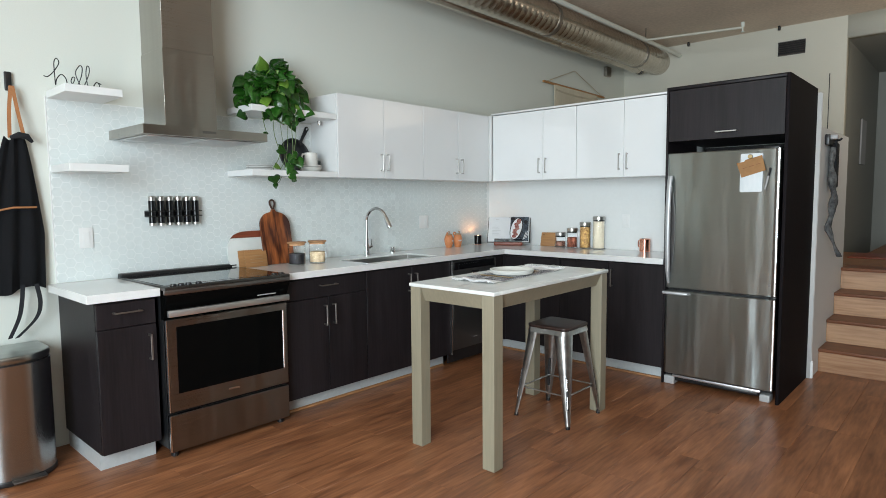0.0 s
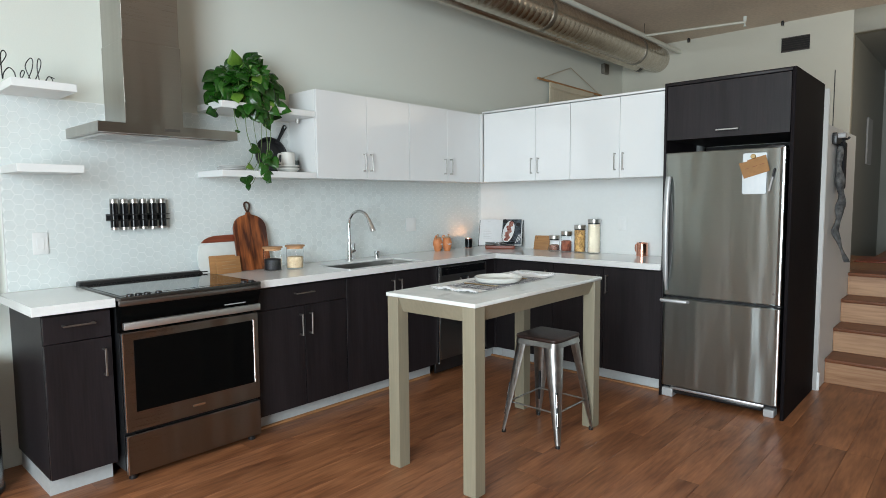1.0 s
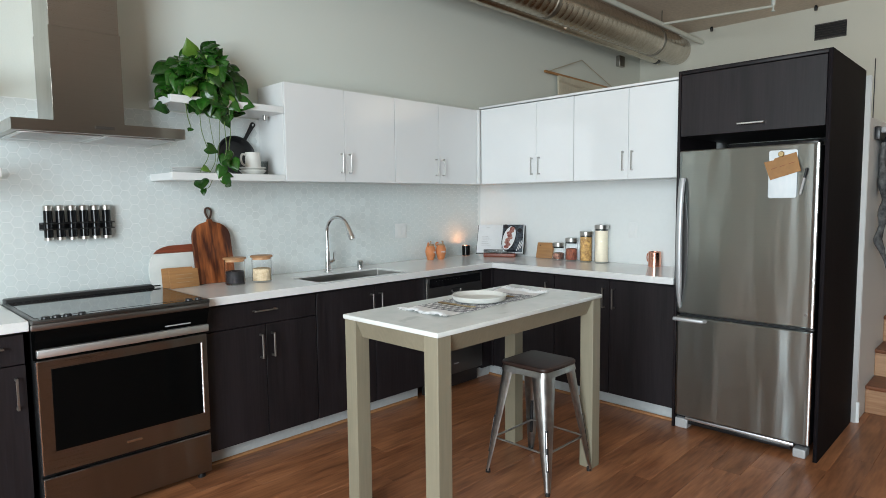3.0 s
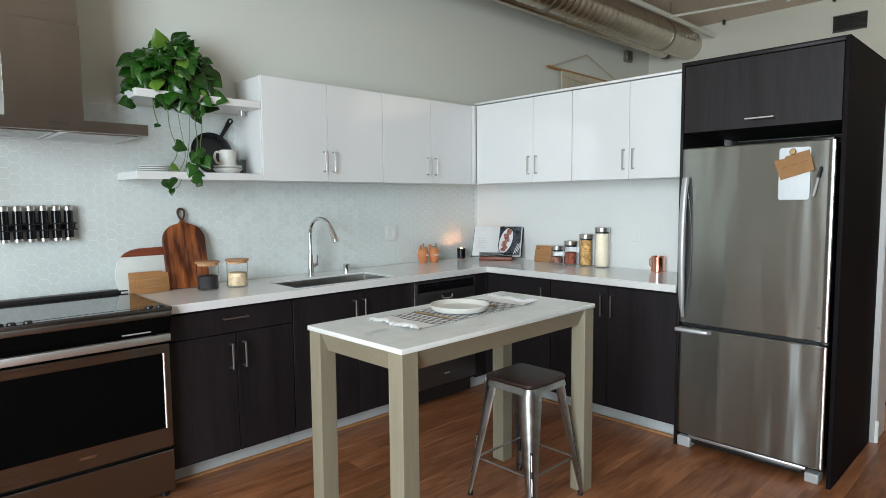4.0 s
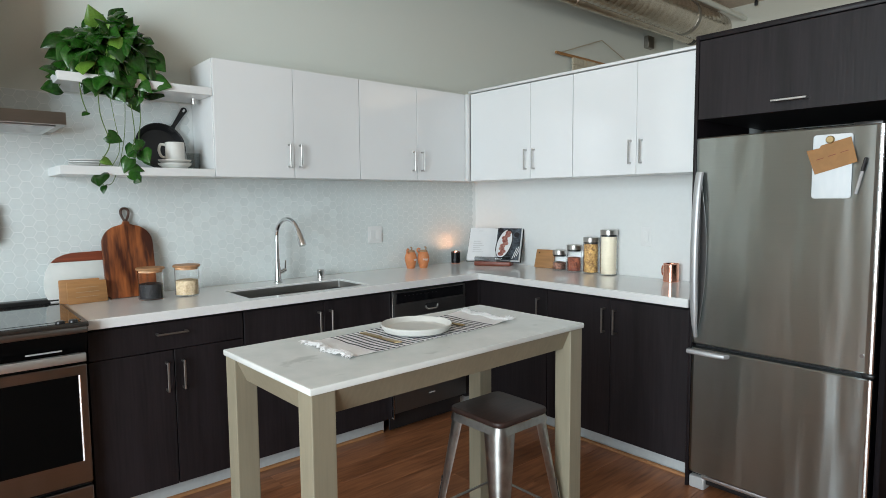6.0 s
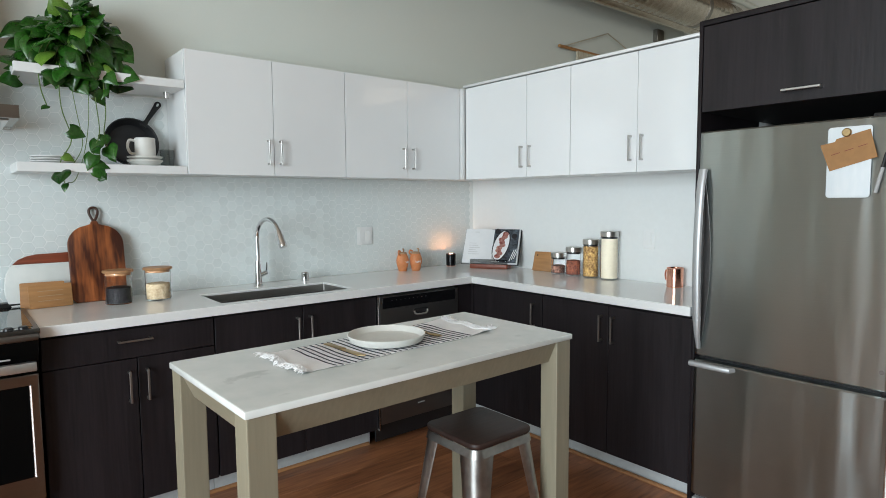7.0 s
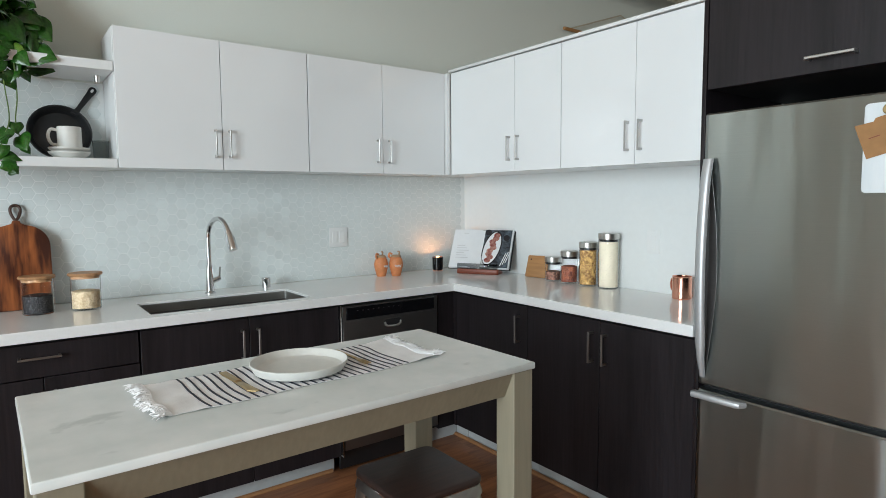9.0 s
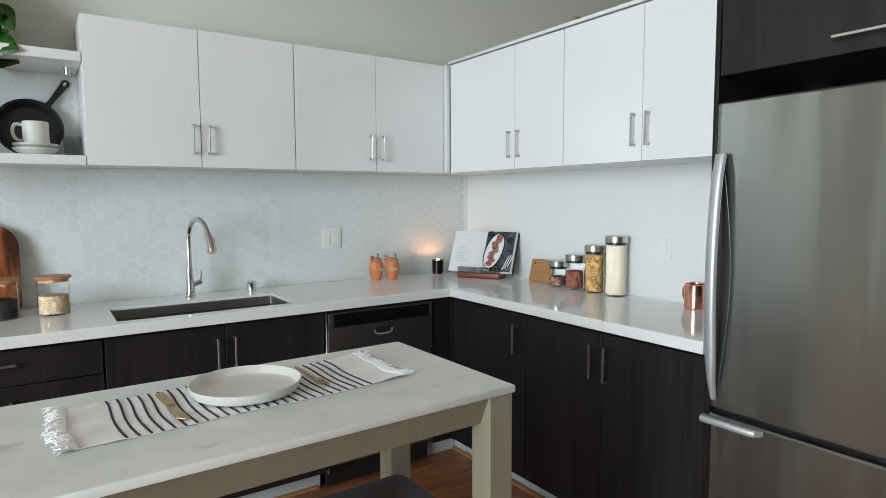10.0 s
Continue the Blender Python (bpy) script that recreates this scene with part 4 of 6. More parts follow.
# ---- boards, jars and crockery on the worktop ----
def acacia_board():
    out = []
    out += [(-0.118, 0.0 + 0.02), (-0.098, 0.0), (0.098, 0.0), (0.118, 0.02)]
    out += arc(0.025, 0.274, 0.094, 0, 80, 8) + [(0.018, 0.374), (0.013, 0.388), (-0.013, 0.388), (-0.018, 0.374)]
    out += arc(-0.025, 0.274, 0.094, 100, 180, 8)
    return out


LEAN = pose(0.105, -2.485, CT + 0.001, 0, 0, WEST) @ pose(0, 0, 0, -11, 0, 0)
cb = thing("cutting_board", LEAN, "acacia cutting board with a looped handle leaning on the tiles", "cutting board")
b = slab(acacia_board(), -0.009, 0.009, 0.004)
part("board", moved(b, Matrix.Rotation(radians(90), 4, "X")), ACACIA, cb)
part("handle_loop", tube([((0.009 + 0.016 * (1 + math.sin(radians(a))) / 2) * math.cos(radians(a)), 0, 0.423 + 0.033 * math.sin(radians(a))) for a in range(0, 360, 12)], 0.0062, 10, closed=True), DARKLOOP, cb, "dark leather hanging loop")
LEAN2 = pose(0.075, -2.70, CT + 0.001, 0, 0, WEST) @ pose(0, 0, 0, -9, 0, 0)
mb = thing("cutting_board", LEAN2, "white marble and red-brown wood serving board leaning on the tiles", "cutting board")
part("marble", moved(slab([(-0.125, 0.0), (0.14, 0), (0.15, 0.01), (0.15, 0.195), (-0.122, 0.195), (-0.142, 0.165), (-0.152, 0.13), (-0.156, 0.09), (-0.153, 0.05), (-0.142, 0.015)], -0.007, 0.007, 0.002), Matrix.Rotation(radians(90), 4, "X")), MARBLE, mb)
part("wood_end", moved(slab([(-0.121, 0.1955), (0.15, 0.1955), (0.15, 0.242), (-0.03, 0.238), (-0.065, 0.231), (-0.098, 0.217)], -0.007, 0.007, 0.002), Matrix.Rotation(radians(90), 4, "X")), REDWOOD, mb)
for k, (yy, lift, ang) in enumerate(((-2.72, 0.0, -6), (-2.69, 0.0, 5))):
    c = solid("wooden_card", moved(slab(round_rect(-0.085, 0.085, 0, 0.115 - 0.01 * k, 0.006), -0.003, 0.003, 0.001), Matrix.Rotation(radians(90), 4, "X")), BAMBOO,
              pose(0.13 + 0.02 * k, yy, CT + 0.001, 0, 0, WEST) @ pose(0, 0, 0, -10, 0, ang), "thin bamboo recipe card leaning on the boards", "card", "bamboo cards")
    for j in range(3):
        part("print_line", box(-0.05, 0.05, -0.0036, -0.0029, 0.03 + j * 0.022, 0.033 + j * 0.022), CORK, c, "burnt line of print")


def canister(m, r, h, label, filling, level, wood_lid=True, group="", lid_h=0.02):
    c_ = thing("glass_jar", m, label, "jar", group)
    g_ = part("glass", lathe([(0, 0), (r - 0.004, 0), (r, 0.005), (r, h - 0.004), (r - 0.001, h), (r - 0.003, h), (r - 0.0032, 0.006), (0, 0.006)], 32), CLEAR, c_, "clear glass")
    g_.visible_shadow = False
    part("contents", lathe([(0, 0.0065), (r - 0.0045, 0.0065), (r - 0.0045, level), (r * 0.6, level + 0.004), (0, level + 0.001)], 28), filling, c_, "dry goods inside")
    if wood_lid:
        part("lid", lathe([(0, h - 0.012), (r - 0.004, h - 0.012), (r - 0.004, h + 0.0005), (r + 0.006, h + 0.0005), (r + 0.009, h + 0.006), (r + 0.006, h + 0.012), (0, h + 0.0125)], 32), LIDWOOD, c_, "round wooden lid")
    else:
        part("lid", lathe([(0, h - 0.01), (r - 0.005, h - 0.01), (r - 0.005, h + 0.001), (r + 0.001, h + 0.001), (r + 0.0015, h + 0.004), (r + 0.0015, h + lid_h), (r - 0.002, h + lid_h + 0.003), (0, h + lid_h + 0.003)], 32), NICKEL, c_, "steel screw lid")
        part("band", lathe([(r - 0.006, h - 0.012), (r - 0.0042, h - 0.012), (r - 0.0042, h), (r - 0.006, h)], 28), BLACKPLASTIC, c_, "black seal")
    return c_


canister(pose(0.235, -2.432, CT), 0.058, 0.146, "glass canister of dark beans with a wooden lid", BEANS, 0.076, group="wooden lid canisters")
canister(pose(0.232, -2.258, CT), 0.058, 0.146, "glass canister of rolled oats with a wooden lid", OATS, 0.078, group="wooden lid canisters")
JARS = ((0.885, 0.046, 0.104, NUTS, 0.05, "short"), (1.005, 0.047, 0.145, SPICERED, 0.09, "small"), (1.135, 0.048, 0.2, PASTA, 0.19, "medium"), (1.268, 0.052, 0.252, FLOUR, 0.242, "tall"))
for (x, r, h, fl, lv_, word_), what in zip(JARS, ("nuts", "red lentils", "dry pasta", "flour")):
    canister(pose(x, -0.035, CT), r, h, f"{word_} glass jar of {what} with a steel lid", fl, lv_, False, "steel lid jars", 0.028)
bd = solid("bamboo_board", moved(slab(round_rect(-0.07, 0.07, 0, 0.13, 0.008), -0.005, 0.005, 0.002), Matrix.Rotation(radians(90), 4, "X")), BAMBOO, pose(0.745, -0.035, CT + 0.001) @ pose(0, 0, 0, -18, 0, 12), "small bamboo board leaning behind the jars", "board")
part("hole", moved(lathe([(0, -0.0056), (0.005, -0.0056), (0.005, 0.0056), (0, 0.0056)], 10), Matrix.Translation((-0.045, 0, 0.105)) @ Matrix.Rotation(radians(90), 4, "X")), BEANS, bd)
mg_ = thing("copper_mug", pose(1.69, -0.045, CT), "polished copper mug on the worktop near the fridge", "mug")
part("cup", lathe([(0, 0), (0.041, 0), (0.043, 0.003), (0.043, 0.1), (0.0445, 0.103), (0.042, 0.104), (0.0405, 0.1), (0.0405, 0.004), (0, 0.004)], 32), COPPER, mg_)
part("handle", tube(wire([(-0.041, 0.0, 0.086), (-0.053, 0.002, 0.086), (-0.058, 0.002, 0.062), (-0.053, 0.002, 0.036), (-0.042, 0.0, 0.034)], 0, 5), 0.0042, 8), COPPER, mg_)

# cookbook on a stand
bs = thing("book_stand", pose(0.385, -0.155, CT, 0, 0, 30), "red-brown wooden cookbook stand with a clear ledge", "book stand")
part("base", moved(slab(round_rect(-0.135, 0.135, -0.055, 0.05, 0.012), 0, 0.032, 0.006), HERE), REDWOOD, bs)
part("rear_rest", moved(box(-0.105, 0.105, -0.005, 0.005, 0, 0.15, 0.003), Matrix.Translation((0, 0.02, 0.025)) @ Matrix.Rotation(radians(-28), 4, "X")), REDWOOD, bs)
part("ledge", box(-0.132, 0.132, -0.056, -0.042, 0.0322, 0.066, 0.006, seg=3), ACRYLIC, bs, "clear grey acrylic ledge")
ck_ = thing("cookbook", pose(0.385, -0.155, CT, 0, 0, 30) @ pose(0.0, -0.030, 0.032, -28, 0, 0) @ Matrix.Scale(1.26, 4), "open cookbook showing a food photograph, on a stand", "book")


def page(x0, x1, sag):
    b = bmesh.new()
    n = 10
    r0 = []
    for k in range(n + 1):
        s = k / n
        x = x0 + (x1 - x0) * s
        y = -sag * math.sin(math.pi * min(1, s * 1.4 + 0.05) * 0.72)
        r0.append((b.verts.new((x, y, 0)), b.verts.new((x, y, 0.205)), b.verts.new((x, 0.004, 0.205)), b.verts.new((x, 0.004, 0))))
    for a, c in zip(r0, r0[1:]):
        for k in range(4):
            b.faces.new((a[k], a[(k + 1) % 4], c[(k + 1) % 4], c[k]))
    b.faces.new(r0[0])
    b.faces.new(r0[-1][::-1])
    return b


part("left_page", page(0.0, -0.155, 0.014), PAPER, ck_, "white text page")
part("right_page", page(0.0, 0.155, 0.014), PAPER, ck_, "photo page")
part("cover", box(-0.162, 0.162, 0.005, 0.008, -0.003, 0.21, 0.001), IRON, ck_, "dark cover")
part("photo_cloth", box(0.013, 0.05, -0.0169, -0.0164, 0.004, 0.06), GREYINK, ck_, "pale cloth in the photograph")
ph = part("photograph", box(0.012, 0.15, -0.0165, -0.0148, 0.003, 0.202), PHOTODARK, ck_, "dark teal food photograph")
b = moved(slab([(0.04 * math.cos(a), 0.088 * math.sin(a)) for a in [i * math.pi / 14 for i in range(28)]], 0, 0.0006), Matrix.Translation((0.058, -0.0168, 0.105)) @ Matrix.Rotation(radians(12), 4, "Y") @ Matrix.Rotation(radians(90), 4, "X"))
dish = part("photo_dish", b, PAPER, ph, "pale oval dish in the photograph")
b = moved(slab([(0.046 * math.cos(a), 0.095 * math.sin(a)) for a in [i * math.pi / 14 for i in range(28)]], 0, 0.0003), Matrix.Translation((0.058, -0.0166, 0.105)) @ Matrix.Rotation(radians(12), 4, "Y") @ Matrix.Rotation(radians(90), 4, "X"))
part("photo_dish_rim", b, BEANS, ph, "dark rim of the dish in the photograph")
for k in range(9):
    a = k * 0.9
    b = moved(slab([(0.017 * math.cos(q), 0.013 * math.sin(q)) for q in [i * math.pi / 6 for i in range(12)]], 0, 0.0005), Matrix.Translation((0.058 + 0.008 * math.sin(a * 2.1) + (k - 4) * 0.0035, -0.0176, 0.04 + k * 0.0165)) @ Matrix.Rotation(radians(90), 4, "X"))
    part("photo_fruit", b, PHOTORED, ph, "red fruit in the photograph")
for k in range(3):
    b = moved(box(-0.002, 0.002, -0.0003, 0.0003, 0, 0.07), Matrix.Translation((0.112 + 0.012 * k, -0.0172, 0.012 + 0.008 * k)) @ Matrix.Rotation(radians(18), 4, "Y"))
    part("photo_cutlery", b, PAPER, ph, "pale cutlery in the photograph")
for k in range(3):
    b = moved(slab([(0.016 * math.cos(q), 0.016 * math.sin(q)) for q in [i * math.pi / 8 for i in range(16)]], 0, 0.0005), Matrix.Translation((0.030 + 0.048 * k, -0.0172, 0.188 - 0.014 * k)) @ Matrix.Rotation(radians(90), 4, "X"))
    part("photo_bowl", b, BEANS, ph, "dark bowl in the photograph")
for k in range(6):
    part("print_line", box(-0.125, -0.06 - 0.012 * (k % 3), -0.0158, -0.0138, 0.05 + k * 0.013, 0.0525 + k * 0.013), GREYINK, ck_, "pale line of print")
part("print_heading", box(-0.10, -0.075, -0.0158, -0.0138, 0.182, 0.185), GREYINK, ck_, "pale heading")

# candle
cn_ = thing("candle", pose(0.105, -0.275, CT), "lit candle in a black glass with a rose-gold rim", "candle")
part("holder", lathe([(0, 0.008), (0.03, 0.008), (0.034, 0.012), (0.0355, 0.088), (0.0335, 0.088), (0.032, 0.016), (0, 0.016)], 28), BLACKGLASS, cn_)
part("foot", lathe([(0, 0), (0.034, 0), (0.035, 0.004), (0.03, 0.0085), (0, 0.0085)], 28), PINKWAX, cn_, "rose-gold foot")
part("rim", lathe([(0.0335, 0.0882), (0.0358, 0.0882), (0.0358, 0.0905), (0.0335, 0.0905), (0.0335, 0.0882)], 28), PINKWAX, cn_)
part("wax", lathe([(0, 0.0165), (0.0318, 0.0165), (0.0325, 0.058), (0, 0.056)], 24), FLOUR, cn_)
part("wick", tube([(0, 0, 0.056), (0.001, 0, 0.067)], 0.0012, 6), BEANS, cn_)
part("flame", lathe([(0, 0.060), (0.003, 0.063), (0.004, 0.068), (0.002, 0.077), (0, 0.083)], 12), FLAME, cn_, "small orange flame")
ld = bpy.data.lights.new("candle_light", "POINT")
ld.energy, ld.color, ld.shadow_soft_size = 0.8, (1.0, 0.42, 0.18), 0.008
lo = new("candle_light", ld)
lo.matrix_world = pose(0.105, -0.275, CT + 0.078)

# terracotta shakers
for k, (x, y, a) in enumerate(((0.105, -0.70, 20), (0.14, -0.615, -15))):
    s_ = thing("terracotta_jar", pose(x, y, CT, 0, 0, WEST + a), "small terracotta jar with a cork lid and white script", "jar", "terracotta jars")
    part("pot", lathe([(0, 0), (0.026, 0), (0.03, 0.01), (0.041, 0.055), (0.042, 0.075), (0.037, 0.098), (0.031, 0.108), (0.033, 0.114), (0.028, 0.114), (0.027, 0.104), (0, 0.104)], 28), TERRACOTTA, s_)
    part("cork", lathe([(0, 0.1), (0.027, 0.1), (0.029, 0.122), (0.024, 0.126), (0, 0.126)], 20), CORK, s_, "cork lid")
    part("ear", moved(tube(wire([(0.026, 0, 0.104), (0.046, 0, 0.12), (0.04, 0, 0.138), (0.024, 0, 0.132)], 0, 4), 0.006, 8), Matrix.Rotation(radians(180), 4, "Z")), TERRACOTTA, s_)
    part("ear", tube(wire([(0.018, 0.006, 0.12), (0.024, 0.006, 0.142), (0.012, 0.006, 0.146)], 0, 4), 0.005, 8), CORK, s_)
    sc = [(-0.02 + 0.04 * i / 18, 0.064 + 0.008 * math.sin(i * 1.5) - 0.002 * (i % 3)) for i in range(19)]
    part("script_mark", tube([(q, -math.sqrt(0.0425 ** 2 - q * q), z) for q, z in sc], 0.0013, 5), PAPER, s_, "white painted mark")

# ---- things on the right shelves ----
TOP3 = 1.52 + 0.0405
pn = thing("skillet", pose(0.05, -2.305, TOP3 + 0.122, 0, 0, WEST) @ pose(0, 0, 0, -12, 0, 0) @ Matrix.Scale(1.1, 4), "black cast iron skillet leaning on the wall", "skillet")
b = moved(lathe([(0, -0.03), (0.092, -0.03), (0.108, 0.008), (0.113, 0.012), (0.109, 0.013), (0.104, 0.008), (0.09, -0.022), (0, -0.022)], 40), Matrix.Rotation(radians(90), 4, "X"))
part("pan", b, IRON, pn)
hm = Matrix.Rotation(radians(34), 4, "Y")
b = moved(slab([(-0.014, 0.095), (0.014, 0.095), (0.009, 0.13), (0.012, 0.20), (0.014, 0.222)] + arc(0, 0.228, 0.015, 0, 180, 8) + [(-0.012, 0.20), (-0.009, 0.13)], -0.006, 0.006, 0.003), hm @ Matrix.Rotation(radians(90), 4, "X"))
part("handle", b, IRON, pn)
part("handle_hole", moved(slab([(0.005 * math.cos(q), 0.228 - 0.004 + 0.009 * math.sin(q)) for q in [i * math.pi / 6 for i in range(12)]], -0.0066, 0.0066), hm @ Matrix.Rotation(radians(90), 4, "X")), MATTWHITE, pn, "pale hanging slot")
sc_ = thing("saucer", pose(0.222, -2.288, TOP3) @ Matrix.Diagonal((1.16, 1.16, 1.7, 1)), "two stacked white saucers on the shelf", "saucer")
part("lower_saucer", lathe([(0, 0), (0.045, 0), (0.066, 0.012), (0.068, 0.016), (0.064, 0.016), (0.044, 0.006), (0, 0.006)], 32), STONEWARE, sc_)
part("upper_saucer", lathe([(0, 0.014), (0.045, 0.014), (0.065, 0.022), (0.067, 0.026), (0.063, 0.026), (0.044, 0.018), (0, 0.018)], 32), STONEWARE, sc_)
mu = thing("mug", pose(0.222, -2.285, TOP3 + 0.031, 0, 0, WEST) @ Matrix.Scale(1.12, 4), "cream stoneware mug on the saucers", "mug")
part("cup", lathe([(0, 0), (0.036, 0), (0.041, 0.005), (0.04, 0.088), (0.038, 0.09), (0.036, 0.087), (0.037, 0.008), (0, 0.007)], 32), STONEWARE, mu)
part("handle", tube(wire([(-0.038, 0, 0.076), (-0.06, 0, 0.078), (-0.068, 0, 0.052), (-0.058, 0, 0.026), (-0.039, 0, 0.022)], 0, 5), 0.0058, 10), STONEWARE, mu)
ps = thing("plate_stack", pose(0.16, -2.655, TOP3), "small stack of white plates on the shelf", "plates")
for k in range(3):
    part("plate", lathe([(0, k * 0.011), (0.05, k * 0.011), (0.085, 0.009 + k * 0.011), (0.087, 0.013 + k * 0.011), (0.082, 0.0125 + k * 0.011), (0.05, 0.006 + k * 0.011), (0, 0.006 + k * 0.011)], 36), CERAMIC, ps)
tg = thing("glass_tumbler", pose(0.1, -2.155, TOP3), "clear grey glass tumbler beside the cabinet", "glass")
t_ = part("tumbler", lathe([(0, 0), (0.03, 0), (0.034, 0.09), (0.0325, 0.09), (0.029, 0.006), (0, 0.006)], 24), glass("smoky_glass", (0.75, 0.78, 0.78)), tg)
t_.visible_shadow = False

# ---- trailing plant ----
random.seed(11)
TOP4 = 1.929 + 0.0405
pl = thing("potted_plant", pose(0.14, -2.56, TOP4), "trailing green pothos in a white pot", "plant")
part("pot", lathe([(0, 0), (0.06, 0), (0.066, 0.006), (0.08, 0.125), (0.084, 0.13), (0.078, 0.13), (0.074, 0.115), (0, 0.115)], 32), CERAMIC, pl, "white ceramic pot")
part("soil", lathe([(0, 0.1155), (0.073, 0.1155), (0.04, 0.121), (0, 0.123)], 20), SOIL, pl)


def leaf_mesh(name, material, w, fold, curl):
    """A heart-shaped leaf along +x, arched and creased at its midrib."""
    b = bmesh.new()
    rows = []
    for k in range(11):
        s = k / 10
        half = 0.47 * w * math.sin(math.pi * min(1.0, (s + 0.10) / 1.10) ** 0.62) ** 0.9 * (1 - 0.25 * s) if k < 10 else 0.0
        back = 0.16 * max(0.0, 1 - s * 5)
        row = []
        for c in (-1, -0.66, -0.33, 0, 0.33, 0.66, 1):
            a = abs(c)
            row.append(b.verts.new((s - back * a * a, c * half, fold * half * (a - 0.8 * a * a) - curl * s * s - 0.25 * half * a ** 3)))
        rows.append(row)
    for a, c in zip(rows, rows[1:]):
        for k in range(6):
            b.faces.new((a[k], c[k], c[k + 1], a[k + 1]))
    bmesh.ops.remove_doubles(b, verts=list(b.verts), dist=1e-5)
    me_ = mesh_of(name, b, material, 80)
    me_.polygons.foreach_set("use_smooth", [True] * len(me_.polygons))
    return me_


LEAVES = [leaf_mesh("leaf", LEAF, 1.15, 0.3, 0.25), leaf_mesh("leaf", LEAF, 1.0, 0.2, 0.4), leaf_mesh("leaf", LEAFPALE, 1.05, 0.3, 0.3), leaf_mesh("leaf", LEAF, 1.2, 0.4, 0.15)]


def put_leaf(p, out, size):
    """A leaf at p whose tip points along out, its face turned up and outwards."""
    x = Vector(out).normalized()
    n = Vector((random.uniform(0.4, 1.0), random.uniform(-0.8, 0.2), random.uniform(0.1, 0.8)))
    y = n.cross(x).normalized()
    n = x.cross(y)
    m = Matrix.Translation(p) @ Matrix((x, y, n)).transposed().to_4x4() @ Matrix.Scale(size, 4)
    k = random.random()
    piece("leaf", LEAVES[2] if k < 0.035 else LEAVES[(0, 1, 3)[int(k * 100) % 3]], pl, m)


# bushy crown: stems arch out of the pot, leaves along and at the ends of them
LOC = lambda x, y, z: Vector((x - 0.14, y + 2.56, z - TOP4))
for i in range(92):
    a = random.uniform(0, 2 * math.pi)
    reach = random.uniform(0.05, 1.0) ** 0.6
    ex = max(-0.09, 0.15 * reach * math.cos(a) + 0.05)
    ey = (0.225 if math.sin(a) < 0 else 0.17) * reach * math.sin(a) + 0.015
    ez = 0.292 - 0.18 * reach ** 2 + random.uniform(-0.2, 0.03)
    tip = Vector((ex, ey, ez))
    root = Vector((0.02 * math.cos(a), 0.03 * math.sin(a), 0.115))
    mid_ = (root + tip) / 2 + Vector((0, 0, 0.06))
    run = wire([root, mid_, tip], 0, 5)
    part("stem", tube(run, 0.0022, 5), STEM, pl)
    d = Vector((ex * 0.8 + 0.05, ey * 0.9 + random.uniform(-0.06, 0.06), random.uniform(-0.34, 0.06)))
    put_leaf(tip, d, random.uniform(0.075, 0.118))
    put_leaf(run[6], Vector((d.x + 0.05, d.y + random.uniform(-0.2, 0.2), random.uniform(-0.1, 0.25))), random.uniform(0.07, 0.11))
for i in range(34):
    p = LOC(random.uniform(0.24, 0.34), random.uniform(-2.65, -2.43), random.uniform(1.88, 2.08))
    top = Vector((0.05, 0.02 * math.sin(i), 0.12))
    part("stem", tube(wire([top, (top + p) / 2 + Vector((0.03, 0, 0.06)), p], 0, 4), 0.002, 5), STEM, pl)
    put_leaf(p, (random.uniform(0.05, 0.5), random.uniform(-0.7, 0.7), random.uniform(-1.0, -0.35)), random.uniform(0.075, 0.108))
VINES = (((0.22, -2.60, 2.08), (0.30, -2.63, 1.98), (0.31, -2.63, 1.80), (0.32, -2.60, 1.66), (0.31, -2.645, 1.56), (0.31, -2.63, 1.46)),
         ((0.22, -2.52, 2.10), (0.31, -2.50, 2.0), (0.315, -2.50, 1.85), (0.31, -2.49, 1.70), (0.32, -2.52, 1.60), (0.31, -2.50, 1.50)),
         ((0.2, -2.50, 2.10), (0.30, -2.47, 1.98), (0.305, -2.46, 1.8), (0.30, -2.47, 1.69), (0.31, -2.45, 1.60)),
         ((0.2, -2.66, 2.09), (0.29, -2.70, 2.0), (0.30, -2.70, 1.88), (0.30, -2.68, 1.80)),
         ((0.22, -2.54, 2.09), (0.315, -2.52, 1.98), (0.315, -2.51, 1.88)))
DENSE = ((0.12, 0.52, 0.74, 0.86, 0.96), (0.1, 0.2, 0.28, 0.36, 0.66, 0.74, 0.8, 0.85, 0.9, 0.97), (0.15, 0.25, 0.36, 0.74, 0.84, 0.96), (0.3, 0.95), (0.3, 0.45, 0.6, 0.75, 0.95))
for pts, spots in zip(VINES, DENSE):
    run = wire([LOC(*p) for p in pts], 0, 6)
    part("vine", tube(run, 0.0024, 6), STEM, pl)
    for s in spots:
        p = run[min(len(run) - 1, int(s * len(run)))]
        put_leaf(p, (random.uniform(0.0, 0.6), random.uniform(-1, 1), random.uniform(-1.0, -0.1)), random.uniform(0.05, 0.085) * (0.6 if s > 0.9 else 0.92))

for pts in (((0.22, -2.62, 2.08), (0.305, -2.60, 1.96), (0.315, -2.575, 1.78), (0.32, -2.56, 1.64), (0.31, -2.60, 1.55), (0.30, -2.63, 1.50)),
            ((0.21, -2.53, 2.08), (0.30, -2.525, 1.94), (0.31, -2.53, 1.75), (0.315, -2.555, 1.60), (0.30, -2.59, 1.49), (0.30, -2.62, 1.475))):
    part("tendril", tube(wire([LOC(*p) for p in pts], 0, 6), 0.0018, 5), STEM, pl)

